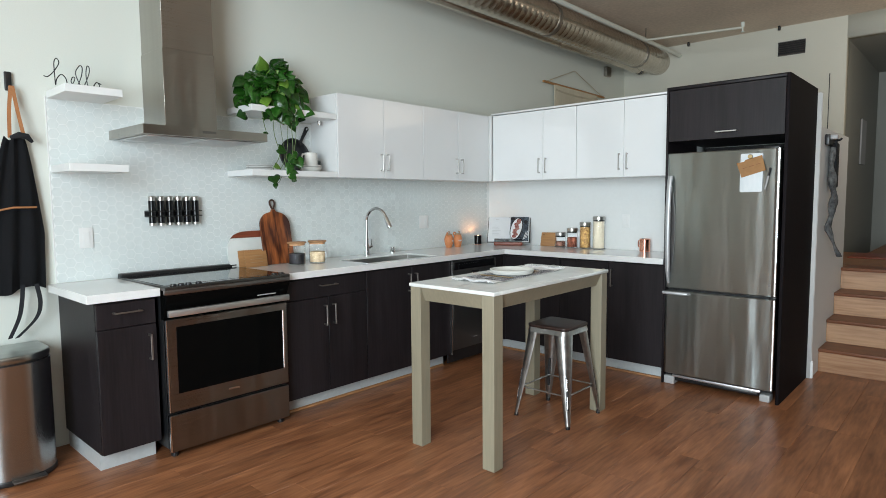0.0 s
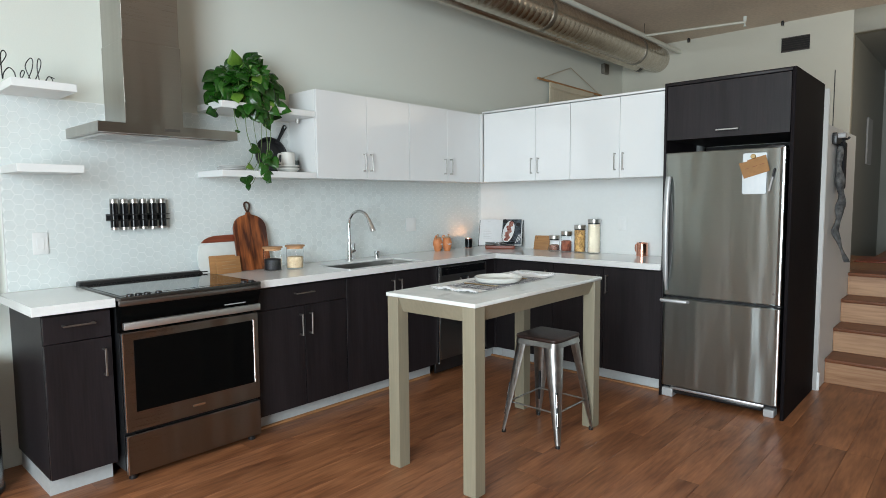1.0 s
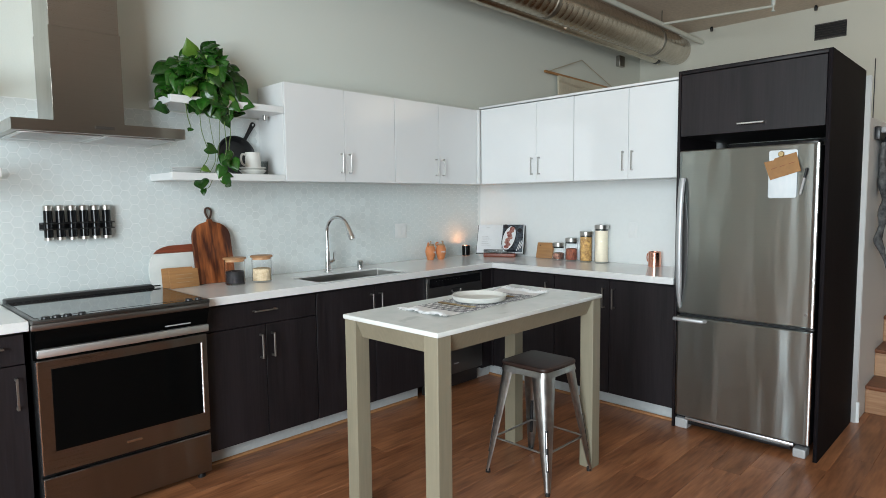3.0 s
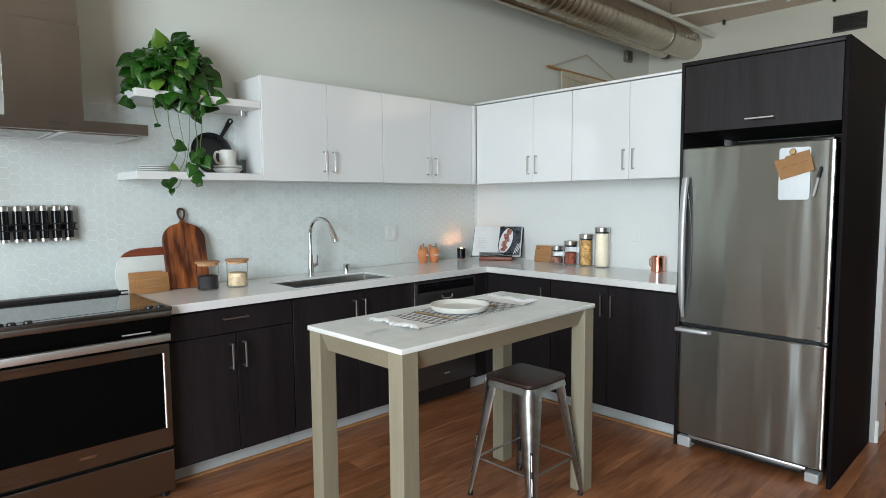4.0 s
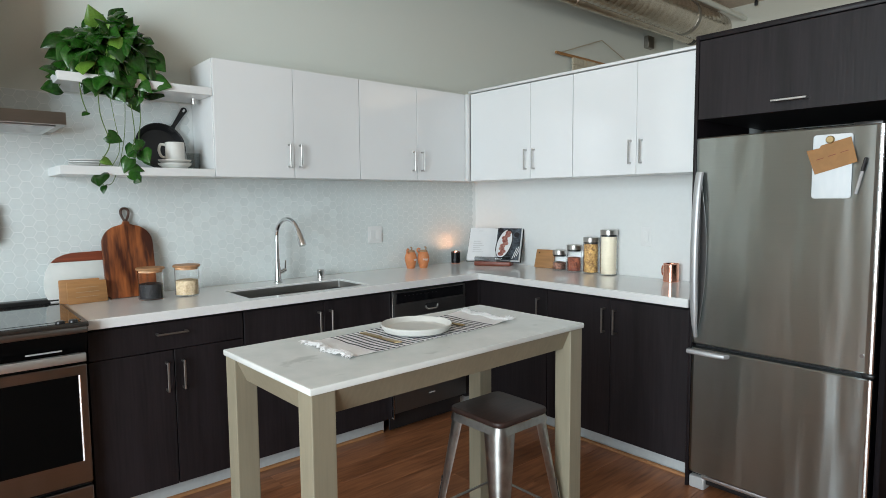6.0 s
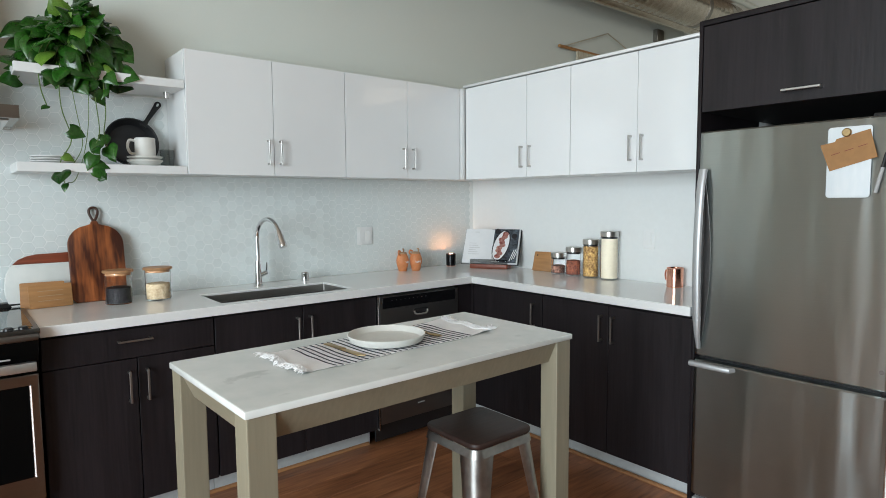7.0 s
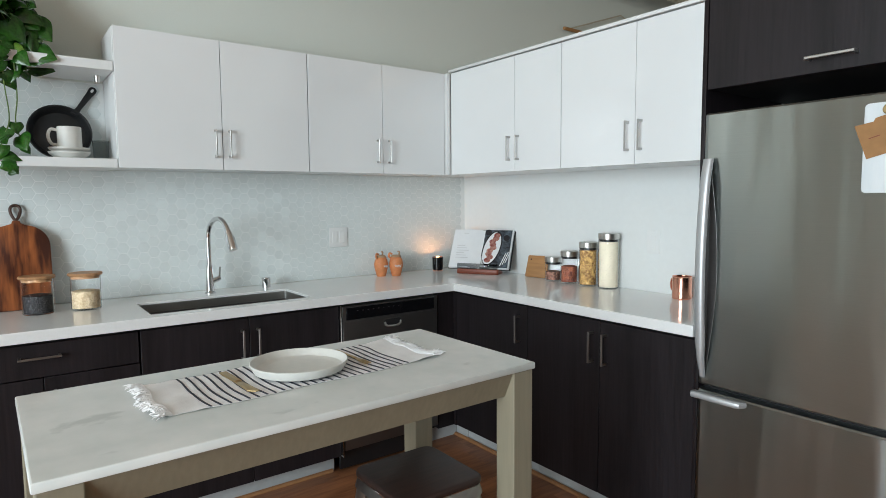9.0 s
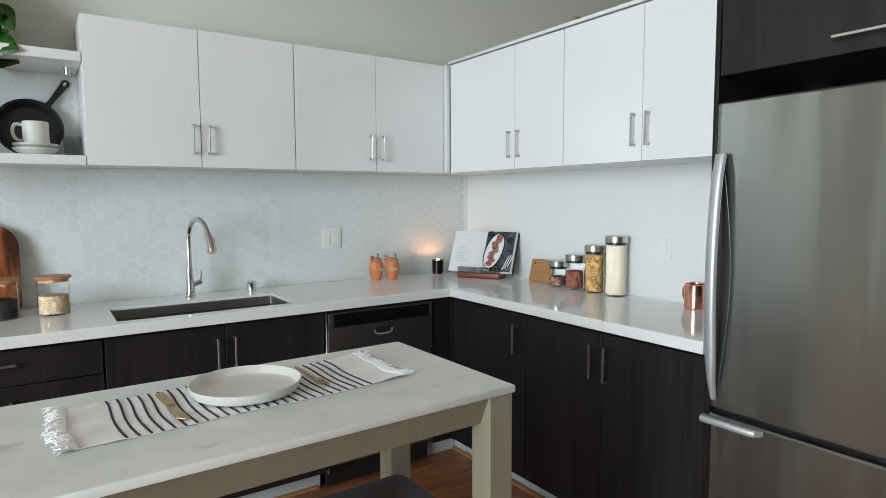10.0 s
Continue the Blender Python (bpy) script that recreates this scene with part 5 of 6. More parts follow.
# ---- dining table with its setting ----
TX0, TX1, TY0, TY1, TT = 1.452, 2.031, -2.54, -1.329, 0.906
tb = thing("counter_table", pose(TX0, TY0, 0, 0, 0, 0.8), "tall grey-olive wooden table with a white marble top", "table")
W_, D_ = TX1 - TX0, TY1 - TY0
part("tabletop", box(0, W_, 0, D_, TT - 0.02, TT, 0.004, seg=2), MARBLE, tb, "white marble top")
for x in (0.006, W_ - 0.006 - 0.074):
    for y in (0.006, D_ - 0.006 - 0.074):
        part("leg", box(x, x + 0.074, y, y + 0.074, 0, TT - 0.02, 0.003, seg=2), TABLEWOOD, tb)


def apron(length):
    """A board along x whose face, towards -y, falls back towards its lower edge."""
    b = bmesh.new()
    prof = [(0.010, TT - 0.0205), (0.044, TT - 0.097), (0.062, TT - 0.097), (0.036, TT - 0.0205)]
    ends = [[b.verts.new((x, y, z)) for y, z in prof] for x in (0.0, length)]
    for k in range(4):
        b.faces.new((ends[0][k], ends[0][(k + 1) % 4], ends[1][(k + 1) % 4], ends[1][k]))
    b.faces.new(ends[0])
    b.faces.new(ends[1][::-1])
    return b


for m, l in ((pose(0.08, 0, 0), W_ - 0.16), (pose(W_ - 0.08, D_, 0, 0, 0, 180), W_ - 0.16), (pose(W_, 0.08, 0, 0, 0, 90), D_ - 0.16), (pose(0, D_ - 0.08, 0, 0, 0, -90), D_ - 0.16)):
    part("apron", moved(apron(l), m), TABLEWOOD, tb)

# striped runner: a thin wavy cloth across the table, stripes woven in as their own bands
RX0, RX1, RY0, RY1 = 1.546, 1.820, -2.282, -1.532
rn = thing("table_runner", pose(1.682, -1.9, TT, 0, 0, 3) @ pose(-1.682, 1.9, 0), "white linen runner with navy stripes and frayed ends", "table runner")


def cloth_z(x, y):
    e = max(0.0, (abs(y - (RY0 + RY1) / 2) - 0.25) / 0.12)
    return 0.0022 + 0.0035 * min(1, e) * (1 + math.sin(x * 48 + y * 31)) + 0.0006 * (1 + math.sin(y * 130 + x * 20))


def band(y0, y1, lift, n=6, m=22, x0=RX0, x1=RX1):
    b = bmesh.new()
    rows = []
    for j in range(n + 1):
        y = y0 + (y1 - y0) * j / n
        rows.append([])
        for i in range(m + 1):
            x = x0 + (x1 - x0) * i / m
            yy = y + 0.004 * math.sin(x * 21)
            rows[-1].append(b.verts.new((x + 0.004 * math.sin(y * 17), yy, cloth_z(x, yy) + lift)))
    for a, c in zip(rows, rows[1:]):
        for i in range(m):
            b.faces.new((a[i], a[i + 1], c[i + 1], c[i]))
    r_ = bmesh.ops.extrude_face_region(b, geom=list(b.faces))
    for v in r_["geom"]:
        if isinstance(v, bmesh.types.BMVert):
            v.co.z -= 0.0012
    return b


part("cloth", band(RY0, RY1, 0.0, 60), LINEN, rn)
for i in range(26):
    y = -2.194 + i * 0.0224
    part("stripe", band(y, y + 0.0048, 0.0015, 2), STRIPE, rn, "navy woven stripe")
random.seed(5)
for y, s in ((RY0, -1), (RY1, 1)):
    b = bmesh.new()
    for i in range(460):
        x = RX0 + (RX1 - RX0) * (i + random.random()) / 460
        p0 = Vector((x, y + 0.006 * math.sin(x * 21) - s * 0.006, cloth_z(x, y) + 0.002))
        p1 = p0 + Vector((random.uniform(-0.01, 0.01), s * random.uniform(0.010, 0.030), random.uniform(-0.001, 0.006)))
        p2 = p1 + Vector((random.uniform(-0.012, 0.012), s * random.uniform(0.002, 0.014), random.uniform(-0.006, 0.002)))
        p2.z = max(p2.z, 0.002)
        tube([p0, p1, p2], [0.002, 0.0019, 0.0010], 3, b)
    tagged(part("fringe", b, LINEN, rn, "frayed white fringe"), kind="stuff")
pt = solid("dinner_plate", lathe([(0, 0), (0.112, 0), (0.122, 0.004), (0.130, 0.018), (0.1325, 0.0265), (0.1305, 0.028), (0.1285, 0.0265), (0.1255, 0.018), (0.118, 0.0085), (0.1, 0.0055), (0, 0.005)], 72), STONEWARE, pose(1.683, -1.903, TT + 0.0062), "round off-white stoneware dinner plate on the runner", "plate")
kn = thing("knife", pose(1.697, -2.077, TT + 0.0068, 0, 0, 4), "brass table knife lying on the runner", "knife")
part("handle", box(-0.105, 0.0, -0.0105, 0.0105, 0, 0.005, 0.002), GOLD, kn)
part("blade", slab([(0.0, -0.009), (0.09, -0.013), (0.108, 0.002), (0.105, 0.012), (0.0, 0.009)], 0, 0.003, 0.001), GOLD, kn)
fk = thing("fork", pose(1.662, -1.728, TT + 0.0068, 0, 0, 2), "brass table fork lying on the runner", "fork")
part("handle", box(-0.10, 0.02, -0.005, 0.005, 0, 0.004, 0.0015), GOLD, fk)
part("head", slab([(0.02, -0.004), (0.05, -0.011), (0.055, 0.011), (0.02, 0.005)], 0, 0.003, 0.001), GOLD, fk)
for k in range(4):
    part("tine", box(0.048, 0.09, -0.0105 + k * 0.0058, -0.0075 + k * 0.0058, 0, 0.003, 0.001), GOLD, fk)

# ---- metal stool ----
st = thing("stool", pose(1.822, -1.607, 0), "gunmetal stool with a dark wooden seat", "stool")
SZ = 0.588
part("seat", moved(slab(round_rect(-0.141, 0.141, -0.141, 0.141, 0.035), SZ - 0.022, SZ, 0.008, seg=3), HERE), SEATWOOD, st, "dark walnut seat")
b = bmesh.new()
ra = [b.verts.new((x, y, SZ - 0.0225)) for x, y in round_rect(-0.138, 0.138, -0.138, 0.138, 0.035)]
rb = [b.verts.new((x, y, SZ - 0.05)) for x, y in round_rect(-0.145, 0.145, -0.145, 0.145, 0.04)]
rc = [b.verts.new((x, y, SZ - 0.05)) for x, y in round_rect(-0.142, 0.142, -0.142, 0.142, 0.04)]
for a, c in ((ra, rb), (rb, rc)):
    for k in range(len(a)):
        b.faces.new((a[k], a[(k + 1) % len(a)], c[(k + 1) % len(c)], c[k]))
part("seat_frame", b, GUNMETAL, st)
for sx in (-1, 1):
    for sy in (-1, 1):
        b = bmesh.new()
        rows = []
        for k in range(11):
            s = k / 10
            c0 = 0.143 + (0.196 - 0.143) * s
            w = 0.060 * (1 - s) ** 0.9 + 0.020
            rd = min(w * 0.8, 0.034 * (1 - s) + 0.014)
            z = (SZ - 0.05) * (1 - s) + 0.012 * s
            outer = [(c0 - w, c0 - 0.0)] + [(c0 - rd + rd * math.sin(radians(a)), c0 - rd + rd * math.cos(radians(a))) for a in range(0, 91, 15)] + [(c0, c0 - w)]
            inner = [(u - 0.003, v - 0.003) for u, v in outer[::-1]]
            rows.append([b.verts.new((sx * u, sy * v, z)) for u, v in outer + inner])
        for a, c in zip(rows, rows[1:]):
            for k in range(len(a)):
                b.faces.new((a[k], a[(k + 1) % len(a)], c[(k + 1) % len(c)], c[k]))
        b.faces.new(rows[0])
        b.faces.new(rows[-1])
        lg = part("leg", b, GUNMETAL, st, "flared sheet metal leg", smooth=60)
        p0, p1 = Vector((sx * 0.1545, sy * 0.1545, 0.30)), Vector((sx * 0.1765, sy * 0.1765, 0.11))
        sl = part("slot", tube([p0, p0.lerp(p1, 0.5), p1], [0.0085, 0.0095, 0.0085], 8), BLACKPLASTIC, lg, "dark pressed slot")
        e = Vector((sx * 0.0034, sy * 0.0034, 0))
        # the highlight along the leg's rib is put in as a brighter metal
        part("rib", tube([p0.lerp(p1, 0.05) + e, p0.lerp(p1, 0.95) + e], 0.0046, 8), EDGE, lg, "pressed rib with its highlight put in as bright metal")
        part("rubber_foot", moved(lathe([(0, 0), (0.013, 0), (0.012, 0.018), (0, 0.018)], 12), Matrix.Translation((sx * 0.184, sy * 0.184, 0))), BLACKPLASTIC, lg)
q = 0.162
for a, c in (((-q, -q), (q, -q)), ((q, -q), (q, q)), ((q, q), (-q, q)), ((-q, q), (-q, -q))):
    part("footrest", tube([(a[0], a[1], 0.185), (c[0], c[1], 0.185)], 0.0055, 8), GUNMETAL, st)
for a, c in (((-0.12, -0.12), (0.12, 0.12)), ((-0.12, 0.12), (0.12, -0.12))):
    part("seat_brace", tube([(a[0], a[1], SZ - 0.07), (c[0], c[1], SZ - 0.07)], 0.006, 6), GUNMETAL, st)

# ---- rubbish bin, apron ----
tc_ = thing("rubbish_bin", pose(0.195, -4.122, 0) @ Matrix.Diagonal((1, 1, 0.97, 1)), "half-round brushed steel pedal bin with a flat lid", "bin")


def half_round(w, d, r, n=22):
    return [(-0.16, -w), (0.02, -w)] + arc(0.02, -w + r, r, -90, 0, n)[1:] + arc(0.02, w - r, r, 0, 90, n) + [(-0.16, w)]


part("body", slab(half_round(0.185, 0, 0.16), 0.03, 0.60), surface("bin_steel", (0.42, 0.43, 0.43), 0.26, 1.0, grain=(3, 3, 300), vary=0.05, bump=0.01, aniso=0.6, wave=0.1), tc_)
part("base_ring", slab(half_round(0.188, 0, 0.163), 0.0, 0.03, 0.006), BLACKPLASTIC, tc_)
part("lid", slab(half_round(0.184, 0, 0.16), 0.606, 0.645, 0.012, seg=3), STEEL, tc_, "flat steel lid")
part("rim", slab(half_round(0.18, 0, 0.157), 0.598, 0.608), BLACKPLASTIC, tc_)
part("pedal", box(0.175, 0.225, -0.04, 0.10, 0.018, 0.03, 0.005, seg=2), DARKSTEEL, tc_)
hk = solid("wall_hook", box(0, 0.02, -0.015, 0.015, 0, 0.095, 0.004, seg=2), BLACKPLASTIC, pose(0.002, -3.992, 1.935), "small black plastic wall hook", "hook")
part("peg", box(0.018, 0.045, -0.006, 0.006, 0.008, 0.02, 0.003), BLACKPLASTIC, hk)
ap = thing("apron", pose(0.03, -4.0, 0), "black canvas apron with tan leather straps on a wall hook", "apron")
b = bmesh.new()
rows = []
for j in range(26):
    s = j / 25
    z = 1.70 - 0.80 * s
    half = 0.045 + 0.085 * min(1, s * 1.6) ** 0.8
    rows.append([b.verts.new((0.03 + 0.022 * math.sin(k * 0.95 + s * 1.5) * (0.4 + 0.6 * s) - 0.012, 0.012 - half + 2 * half * k / 18 - 0.03 * s, z - 0.02 * math.sin(k * 0.35))) for k in range(19)])
for a, c in zip(rows, rows[1:]):
    for k in range(18):
        b.faces.new((a[k], a[k + 1], c[k + 1], c[k]))
bmesh.ops.solidify(b, geom=list(b.faces), thickness=0.004)
part("skirt", b, CLOTHBLACK, ap, "black canvas folds", smooth=60)
part("bib_edge", tube([(0.04, -0.01, 1.69), (0.055, 0.025, 1.705), (0.05, 0.06, 1.70), (0.035, 0.085, 1.675)], [0.01, 0.016, 0.016, 0.008], 10), CLOTHBLACK, ap)
for p in (((0.02, 0.010, 1.955), (0.03, -0.006, 1.83), (0.035, -0.012, 1.69)), ((0.02, 0.016, 1.955), (0.03, 0.03, 1.83), (0.04, 0.048, 1.70))):
    pts = wire([Vector(v) for v in p], 0, 5)
    b = bmesh.new()
    prev = None
    for v in pts:
        ring = [b.verts.new(v + Vector(o)) for o in ((0, -0.0085, 0), (0.004, -0.0085, 0), (0.004, 0.0085, 0), (0, 0.0085, 0))]
        if prev:
            for k in range(4):
                b.faces.new((prev[k], prev[(k + 1) % 4], ring[(k + 1) % 4], ring[k]))
        prev = ring
    part("neck_strap", b, LEATHER, ap, "tan leather neck strap")
part("waist_strap", tube([(0.05, -0.11, 1.315), (0.066, -0.02, 1.335), (0.06, 0.08, 1.335)], 0.005, 6), LEATHER, ap, "tan leather waist strap")
for p in (((0.045, 0.0, 0.93), (0.055, -0.012, 0.84), (0.06, -0.03, 0.76), (0.065, -0.075, 0.662)), ((0.045, 0.06, 0.93), (0.055, 0.07, 0.83), (0.06, 0.045, 0.75), (0.07, -0.045, 0.662))):
    b = bmesh.new()
    prev = None
    for v in wire([Vector(q) for q in p], 0, 6):
        ring = [b.verts.new(v + Vector(o)) for o in ((0, -0.010, 0.0), (0.003, -0.010, 0.0), (0.006, 0.010, 0.004), (0.003, 0.010, 0.004))]
        if prev:
            for k in range(4):
                b.faces.new((prev[k], prev[(k + 1) % 4], ring[(k + 1) % 4], ring[k]))
        prev = ring
    part("hanging_strap", b, CLOTHBLACK, ap, "flat black hanging tie")

# ---- ducts and pipes below the ceiling ----
du = thing("air_duct", pose(0.475, 0, 3.115), "large galvanised spiral air duct under the ceiling", "duct")
b = bmesh.new()
n = 40
prof = []
y = -6.9
rings = []
while y < 3.04:
    for dy, dr in ((0.0, 0.0), (0.008, 0.002), (0.016, 0.0)):
        rings.append((y + dy, 0.155 + dr))
    y += 0.085
rings.append((3.045, 0.155))
prev = None
for yy, rr in rings:
    ring = [b.verts.new((rr * math.cos(2 * math.pi * k / n), yy, rr * math.sin(2 * math.pi * k / n))) for k in range(n)]
    if prev:
        for k in range(n):
            b.faces.new((prev[k], prev[(k + 1) % n], ring[(k + 1) % n], ring[k]))
    prev = ring
part("spiral_tube", b, GALV, du, "ribbed spiral tube", smooth=50)
for y in (-3.4, -1.5, 0.35, 2.35):
    part("joint_band", tube([(0, y, 0), (0, y + 0.05, 0)], 0.1605, 40), GALVDARK, du, "dull joint band")
    part("hanger_strap", box(-0.012, 0.012, y + 0.015, y + 0.035, 0.15, CEIL - 3.115), GALVDARK, du)
sd = thing("small_duct", pose(0.31, 0, 3.02), "narrow metal duct beside the large one", "duct")
b = tube([(0, -6.9, 0), (0, 2.83, 0)], 0.052, 20)
part("pipe", b, GALV, sd)
part("coupling", tube([(0, 0.86, 0), (0, 0.93, 0)], 0.057, 20), GALV, sd)
part("end_cap", tube([(0, 2.80, 0), (0, 2.85, 0)], 0.057, 20), BLACKPLASTIC, sd)
pp = thing("sprinkler_pipe", pose(-0.19, 0, 3.165), "white painted sprinkler pipe under the ceiling", "pipe")
part("main_pipe", tube([(0.95, -6.8, 0), (0.95, 3.04, 0)], 0.024, 12), PAINT, pp)
part("branch_pipe", tube([(0.95, 2.0, 0), (2.0, 2.0, -0.06)], 0.013, 12), PAINT_LOFT, pp)
part("branch_pipe", tube([(0.80, -0.2, 0.0), (0.95, -0.2, 0.0)], 0.018, 12), PAINT, pp)
part("sprinkler_head", lathe([(0, -0.05), (0.018, -0.05), (0.018, -0.044), (0.007, -0.04), (0.007, 0), (0.016, 0.0), (0.018, 0.02), (0.018, 0.05), (0, 0.05)], 12), PAINT, pp).location = (1.99, 2.0, -0.055)
for y in (-4, -2, 0, 2):
    part("hanger", tube([(0.95, y, 0.02), (0.95, y, 0.134)], 0.005, 6), GALVDARK, pp)
for x, y in ((0.885, 2.98), (1.905, 2.98)):
    e = thing("ceiling_spot", pose(x, y, CEIL - 0.05), "small dark fitting on the concrete ceiling", "fitting", "ceiling fittings")
    part("cup", lathe([(0, 0), (0.014, 0.0), (0.017, 0.03), (0.012, 0.049), (0, 0.049)], 14), BLACKPLASTIC, e)

# ---- loft wall: hanging, vent, closet joint, hall ----
wh = thing("wall_hanging", pose(0.035, 0.98, 2.648, 0, 0, WEST), "natural wool wall hanging on a wooden rod", "wall hanging")
part("rod", tube([(0, 0, 0.015), (1.42, 0, 0.0)], 0.013, 10), BAMBOO, wh)
part("cord", tube([(0.06, 0, 0.02), (0.68, 0, 0.225), (1.36, 0, 0.01)], 0.005, 6), WOOL, wh)
random.seed(3)
for i in range(44):
    x = 0.24 + i * 0.0225
    z1 = -0.55 - random.uniform(0, 0.1)
    part("strand", tube([(x, 0.0, 0.012), (x + random.uniform(-0.004, 0.004), -0.004, -0.25), (x + random.uniform(-0.01, 0.01), 0.0, z1)], [0.012, 0.0115, 0.007], 6), WOOL, wh)
part("knot_row", tube([(0.23 + 1.0 * k / 20, -0.004, -0.05 - 0.02 * math.sin(math.pi * k / 20)) for k in range(21)], 0.014, 8), WOOL, wh)
vt = thing("wall_vent", pose(1.888, 3.048, 2.967), "dark metal louvred vent on the loft wall", "vent")
b = box(0, 0.275, -0.012, 0, 0, 0.155, 0.002)
part("backing", b, BLACKPLASTIC, vt)
for k in range(6):
    part("slat", moved(box(0.012, 0.263, -0.012, 0.0, -0.002, 0.002), Matrix.Translation((0, -0.01, 0.02 + k * 0.0235)) @ Matrix.Rotation(radians(35), 4, "X")), VENTGREY, vt)
part("frame", box(0, 0.275, -0.022, -0.011, 0.145, 0.155, 0.001), VENTGREY, vt)
part("frame", box(0, 0.275, -0.022, -0.011, 0.0, 0.01, 0.001), VENTGREY, vt)
jb = thing("junction_box", pose(0.002, 2.45, 2.93, 0, 0, WEST), "small metal junction box on the wall", "box")
part("cover", box(0, 0.12, -0.05, 0, 0, 0.12, 0.004), GALVDARK, jb)
bm = box(2.02, 2.405, 3.04, 3.049, LOFT, 2.70, 0.001)
setting("door_1", bm, PAINT_LOFT, "flush closet door in the loft wall", "door")
# the shade in the closet door's gap, put in as a thin black strip
bm = box(2.405, 2.413, 3.042, 3.0495, LOFT, 2.705)
setting("trim_closet", bm, BLACKPLASTIC, "black strip standing in for the shadow gap beside the closet door", "trim")
bm = box(2.42, 2.56, 3.035, 3.05, LOFT, LOFT + 0.12, 0.003)
setting("baseboard_loft", bm, TRIM, "white baseboard of the loft wall", "baseboard")
d1 = thing("door_2", pose(2.77, 5.58, LOFT), "pale hall door greyed in colour for the dim hall, with a dark frame", "door", kind="structure")
part("door_leaf", box(0.05, 0.95, -0.02, 0.0, 0.0, 2.05, 0.003), DOOR_SHADED, d1)
part("door_frame", box(0.0, 0.04, -0.03, 0.01, 0, 2.1, 0.002), BLACKPLASTIC, d1)
part("door_frame", box(0.04, 1.0, -0.03, 0.01, 2.06, 2.1, 0.002), BLACKPLASTIC, d1)
pb = thing("panel_box", pose(2.557, 4.2, 1.75), "grey electrical panel on the hall wall", "panel")
part("cover", box(0, 0.02, 0, 0.35, 0, 0.55, 0.003), GREYPLASTIC, pb)
rug = solid("floor_mat", slab(round_rect(2.75, 3.5, 2.3, 2.9, 0.02), LOFT + 0.001, LOFT + 0.012, 0.003), REDWOOD, HERE, "dark red-brown mat on the loft floor", "mat")

# coat rail by the stairs
cr = thing("coat_rack", pose(2.853, 0.42, 1.765, 0, 0, WEST), "dark coat rail with a thick grey arm on the partition", "coat rack")
part("rail", box(0, 0.34, -0.03, 0, -0.03, 0.05, 0.005, seg=2), BLACKPLASTIC, cr)
part("arm", moved(box(0.03, 0.075, -0.078, -0.02, -0.014, 0.022, 0.01, seg=3), Matrix.Translation((0, 0, 0.025))), GREYPLASTIC, cr, "thick grey arm")
part("hook", tube(wire([Vector(v) for v in ((0.2, -0.02, 0.02), (0.2, -0.06, 0.015), (0.2, -0.075, 0.03))], 0, 4), 0.008, 8), BLACKPLASTIC, cr)
um = thing("hanging_bag", pose(2.858, 0.50, 0.90, 0, 0, WEST), "crumpled grey cloth bag hanging from the coat rail", "bag")
b = bmesh.new()
rows = []
for j in range(30):
    s = j / 29
    half = 0.015 + 0.012 * math.sin(math.pi * min(1, s * 1.1)) + 0.006 * math.sin(s * 27)
    off = -0.026 - 0.030 * abs(((s * 3.2 + 0.6) % 2) - 1) - 0.05 * max(0, s - 0.72) / 0.28
    rows.append([b.verts.new((0.02 * math.sin(s * 14) + 1.3 * half * math.cos(2 * math.pi * k / 16), off + half * (0.8 + 0.25 * math.sin(k * 2.9 + s * 17)) * math.sin(2 * math.pi * k / 16), 0.82 * (1 - s))) for k in range(16)])
for a, c in zip(rows, rows[1:]):
    for k in range(16):
        b.faces.new((a[k], a[(k + 1) % 16], c[(k + 1) % 16], c[k]))
b.faces.new(rows[0])
b.faces.new(rows[-1])
part("cloth", b, GREYCLOTH, um, smooth=40)
part("loop", tube([(0, -0.06, 0.81), (0.0, -0.05, 0.87)], 0.006, 6), CLOTHBLACK, um)
ob_ = thing("black_bag", pose(2.885, 0.62, 1.42, 0, 0, WEST), "small black bag hanging on the coat rail", "bag")
part("cloth", moved(slab(round_rect(-0.05, 0.05, 0, 0.34, 0.02), -0.02, 0.025, 0.015, seg=3), Matrix.Rotation(radians(90), 4, "X")), CLOTHBLACK, ob_)

# ---- backsplash tiles ----
bs_ = box(0.0005, 0.004, -3.825, -2.1205, CT + 0.001, 1.92)
box(0.0005, 0.004, -2.124, KY, CT + 0.001, UB - 0.002, bm=bs_)
splash = setting("tiled_backsplash", bs_, GROUT, "pale hexagon mosaic backsplash with white grout", "backsplash")
PITCH = 0.0525
R_ = (PITCH - 0.0028) / math.sqrt(3)


def hex_verts(cy, cz, r, x):
    return [(x, cy + r * math.cos(math.pi / 3 * k), cz + r * math.sin(math.pi / 3 * k)) for k in range(6)]


HEXF = [(0, 1, 2, 3, 4, 5)] + [(k, (k + 1) % 6, 6 + (k + 1) % 6, 6 + k)[::-1] for k in range(6)] + [(6 + k, 6 + (k + 1) % 6, 12 + (k + 1) % 6, 12 + k)[::-1] for k in range(6)]


def hexagon(cy, cz):
    return hex_verts(cy, cz, R_ - 0.0012, 0.0049) + hex_verts(cy, cz, R_, 0.0044) + hex_verts(cy, cz, R_, 0.0035)


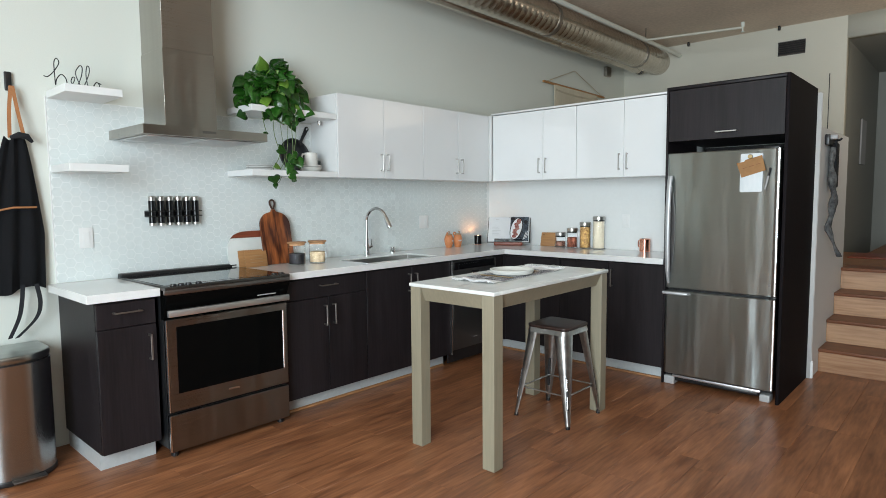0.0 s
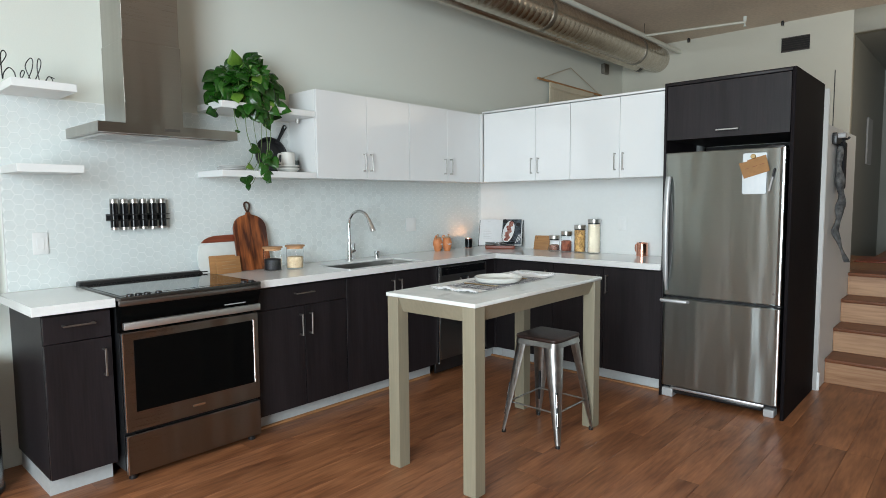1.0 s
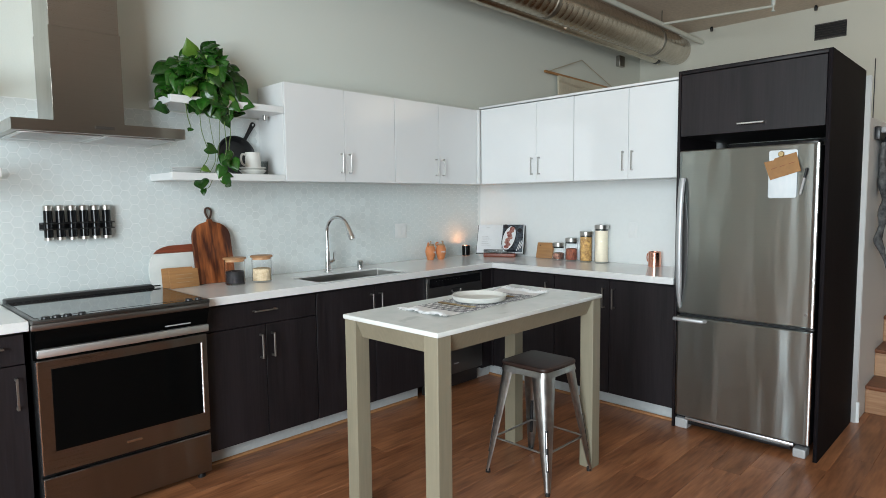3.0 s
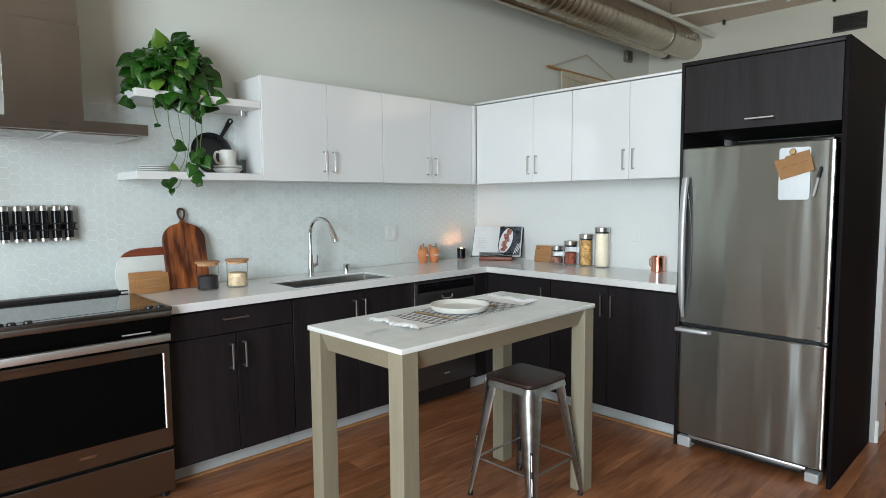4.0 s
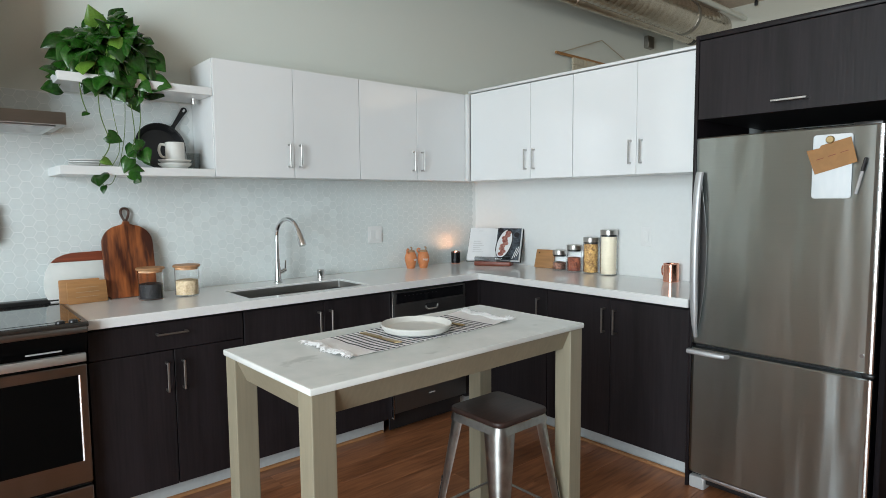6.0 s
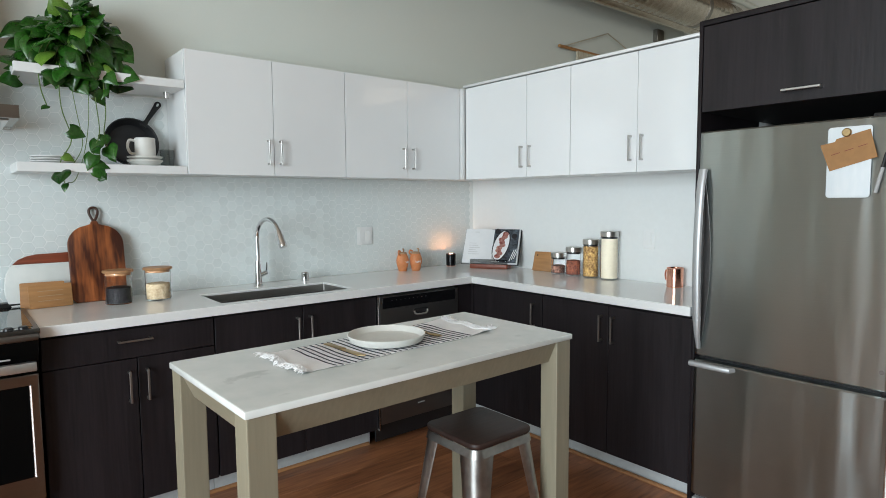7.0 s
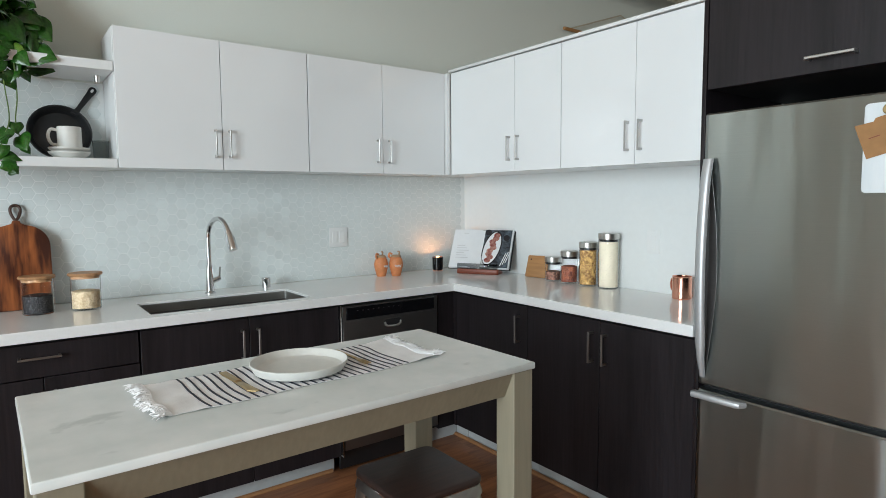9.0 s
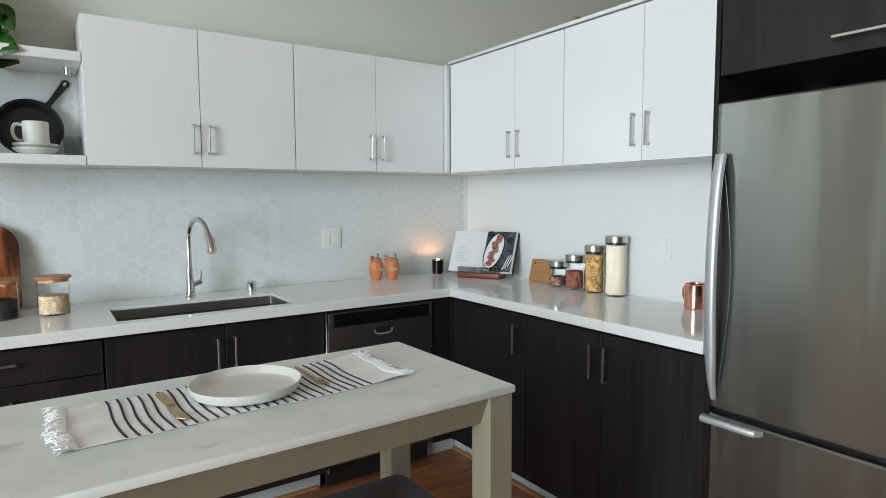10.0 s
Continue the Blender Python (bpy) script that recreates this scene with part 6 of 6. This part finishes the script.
tile_mesh = bpy.data.meshes.new("tile")
tile_mesh.from_pydata(hexagon(0, 0), [], HEXF)
tile_mesh.materials.append(TILE)
rest_v, rest_f, count = [], [], 0
rng = random.Random(4)
cols = int(3.82 / (PITCH * 0.866))
for c in range(cols):
    cy = -3.80 + c * PITCH * 0.866
    top = 1.918 if cy < -2.15 else UB - 0.004
    for r in range(-1, 21):
        cz = CT + 0.028 + r * PITCH + (PITCH / 2 if c % 2 else 0)
        lo_, hi_ = cz - PITCH / 2, cz + PITCH / 2
        if cy > 0.0 or hi_ < CT + 0.008 or lo_ > top - 0.006:
            continue
        whole = lo_ > CT + 0.001 and hi_ < top
        if whole and -2.36 < cy < -1.17 and count < 300:
            piece("tile", tile_mesh, splash, pose(rng.uniform(-0.0003, 0.0003), cy, cz, 0, rng.uniform(-0.5, 0.5), rng.uniform(-0.5, 0.5)))
            count += 1
        else:
            # tiles cut straight along the worktop and under the cabinets
            k0 = len(rest_v)
            rest_v += [(x, y, min(max(z, CT + 0.002), top)) for x, y, z in hexagon(cy, cz)]
            rest_f += [tuple(k0 + i for i in f) for f in HEXF]
me = bpy.data.meshes.new("tile_field")
me.from_pydata(rest_v, [], rest_f)
me.materials.append(TILE)
tf = new("tile_field", me)
tf.parent = splash
tagged(tf, kind="stuff")

# ---- floor planks ----
PWID = 0.152
rng = random.Random(9)
plank_meshes = {}


def plank_data(w, l):
    b = box(0.0003, w - 0.0003, 0.0003, l - 0.0003, -0.006, 0.0, 0.0)
    for v in b.verts:
        if v.co.z > -0.001:
            v.co.x += 0.0005 if v.co.x < w / 2 else -0.0005
    return b


rest = bmesh.new()
ncol = int(8.0 / PWID)
made = 0
for c in range(ncol):
    x = c * PWID
    y = -7.0 - rng.uniform(0, 1.2)
    while y < 0.52:
        l = rng.choice((0.9, 1.2, 1.2, 1.5))
        y1 = min(y + l, 0.52)
        y0 = max(y, -7.0)
        if y1 - y0 > 0.02:
            near = x > 0.3 and x < 4.6 and y1 > -5.4
            if near and made < 290:
                key = round(y1 - y0, 3)
                if key not in plank_meshes:
                    plank_meshes[key] = mesh_of("plank", plank_data(PWID, y1 - y0), PLANK)
                piece("plank", plank_meshes[key], floor, pose(x, y0, 0))
                made += 1
            else:
                join(rest, moved(plank_data(PWID, y1 - y0), Matrix.Translation((x, y0, 0))))
        y += l
rest_ob = part("plank_field", rest, PLANK, floor)
tagged(rest_ob, kind="stuff")
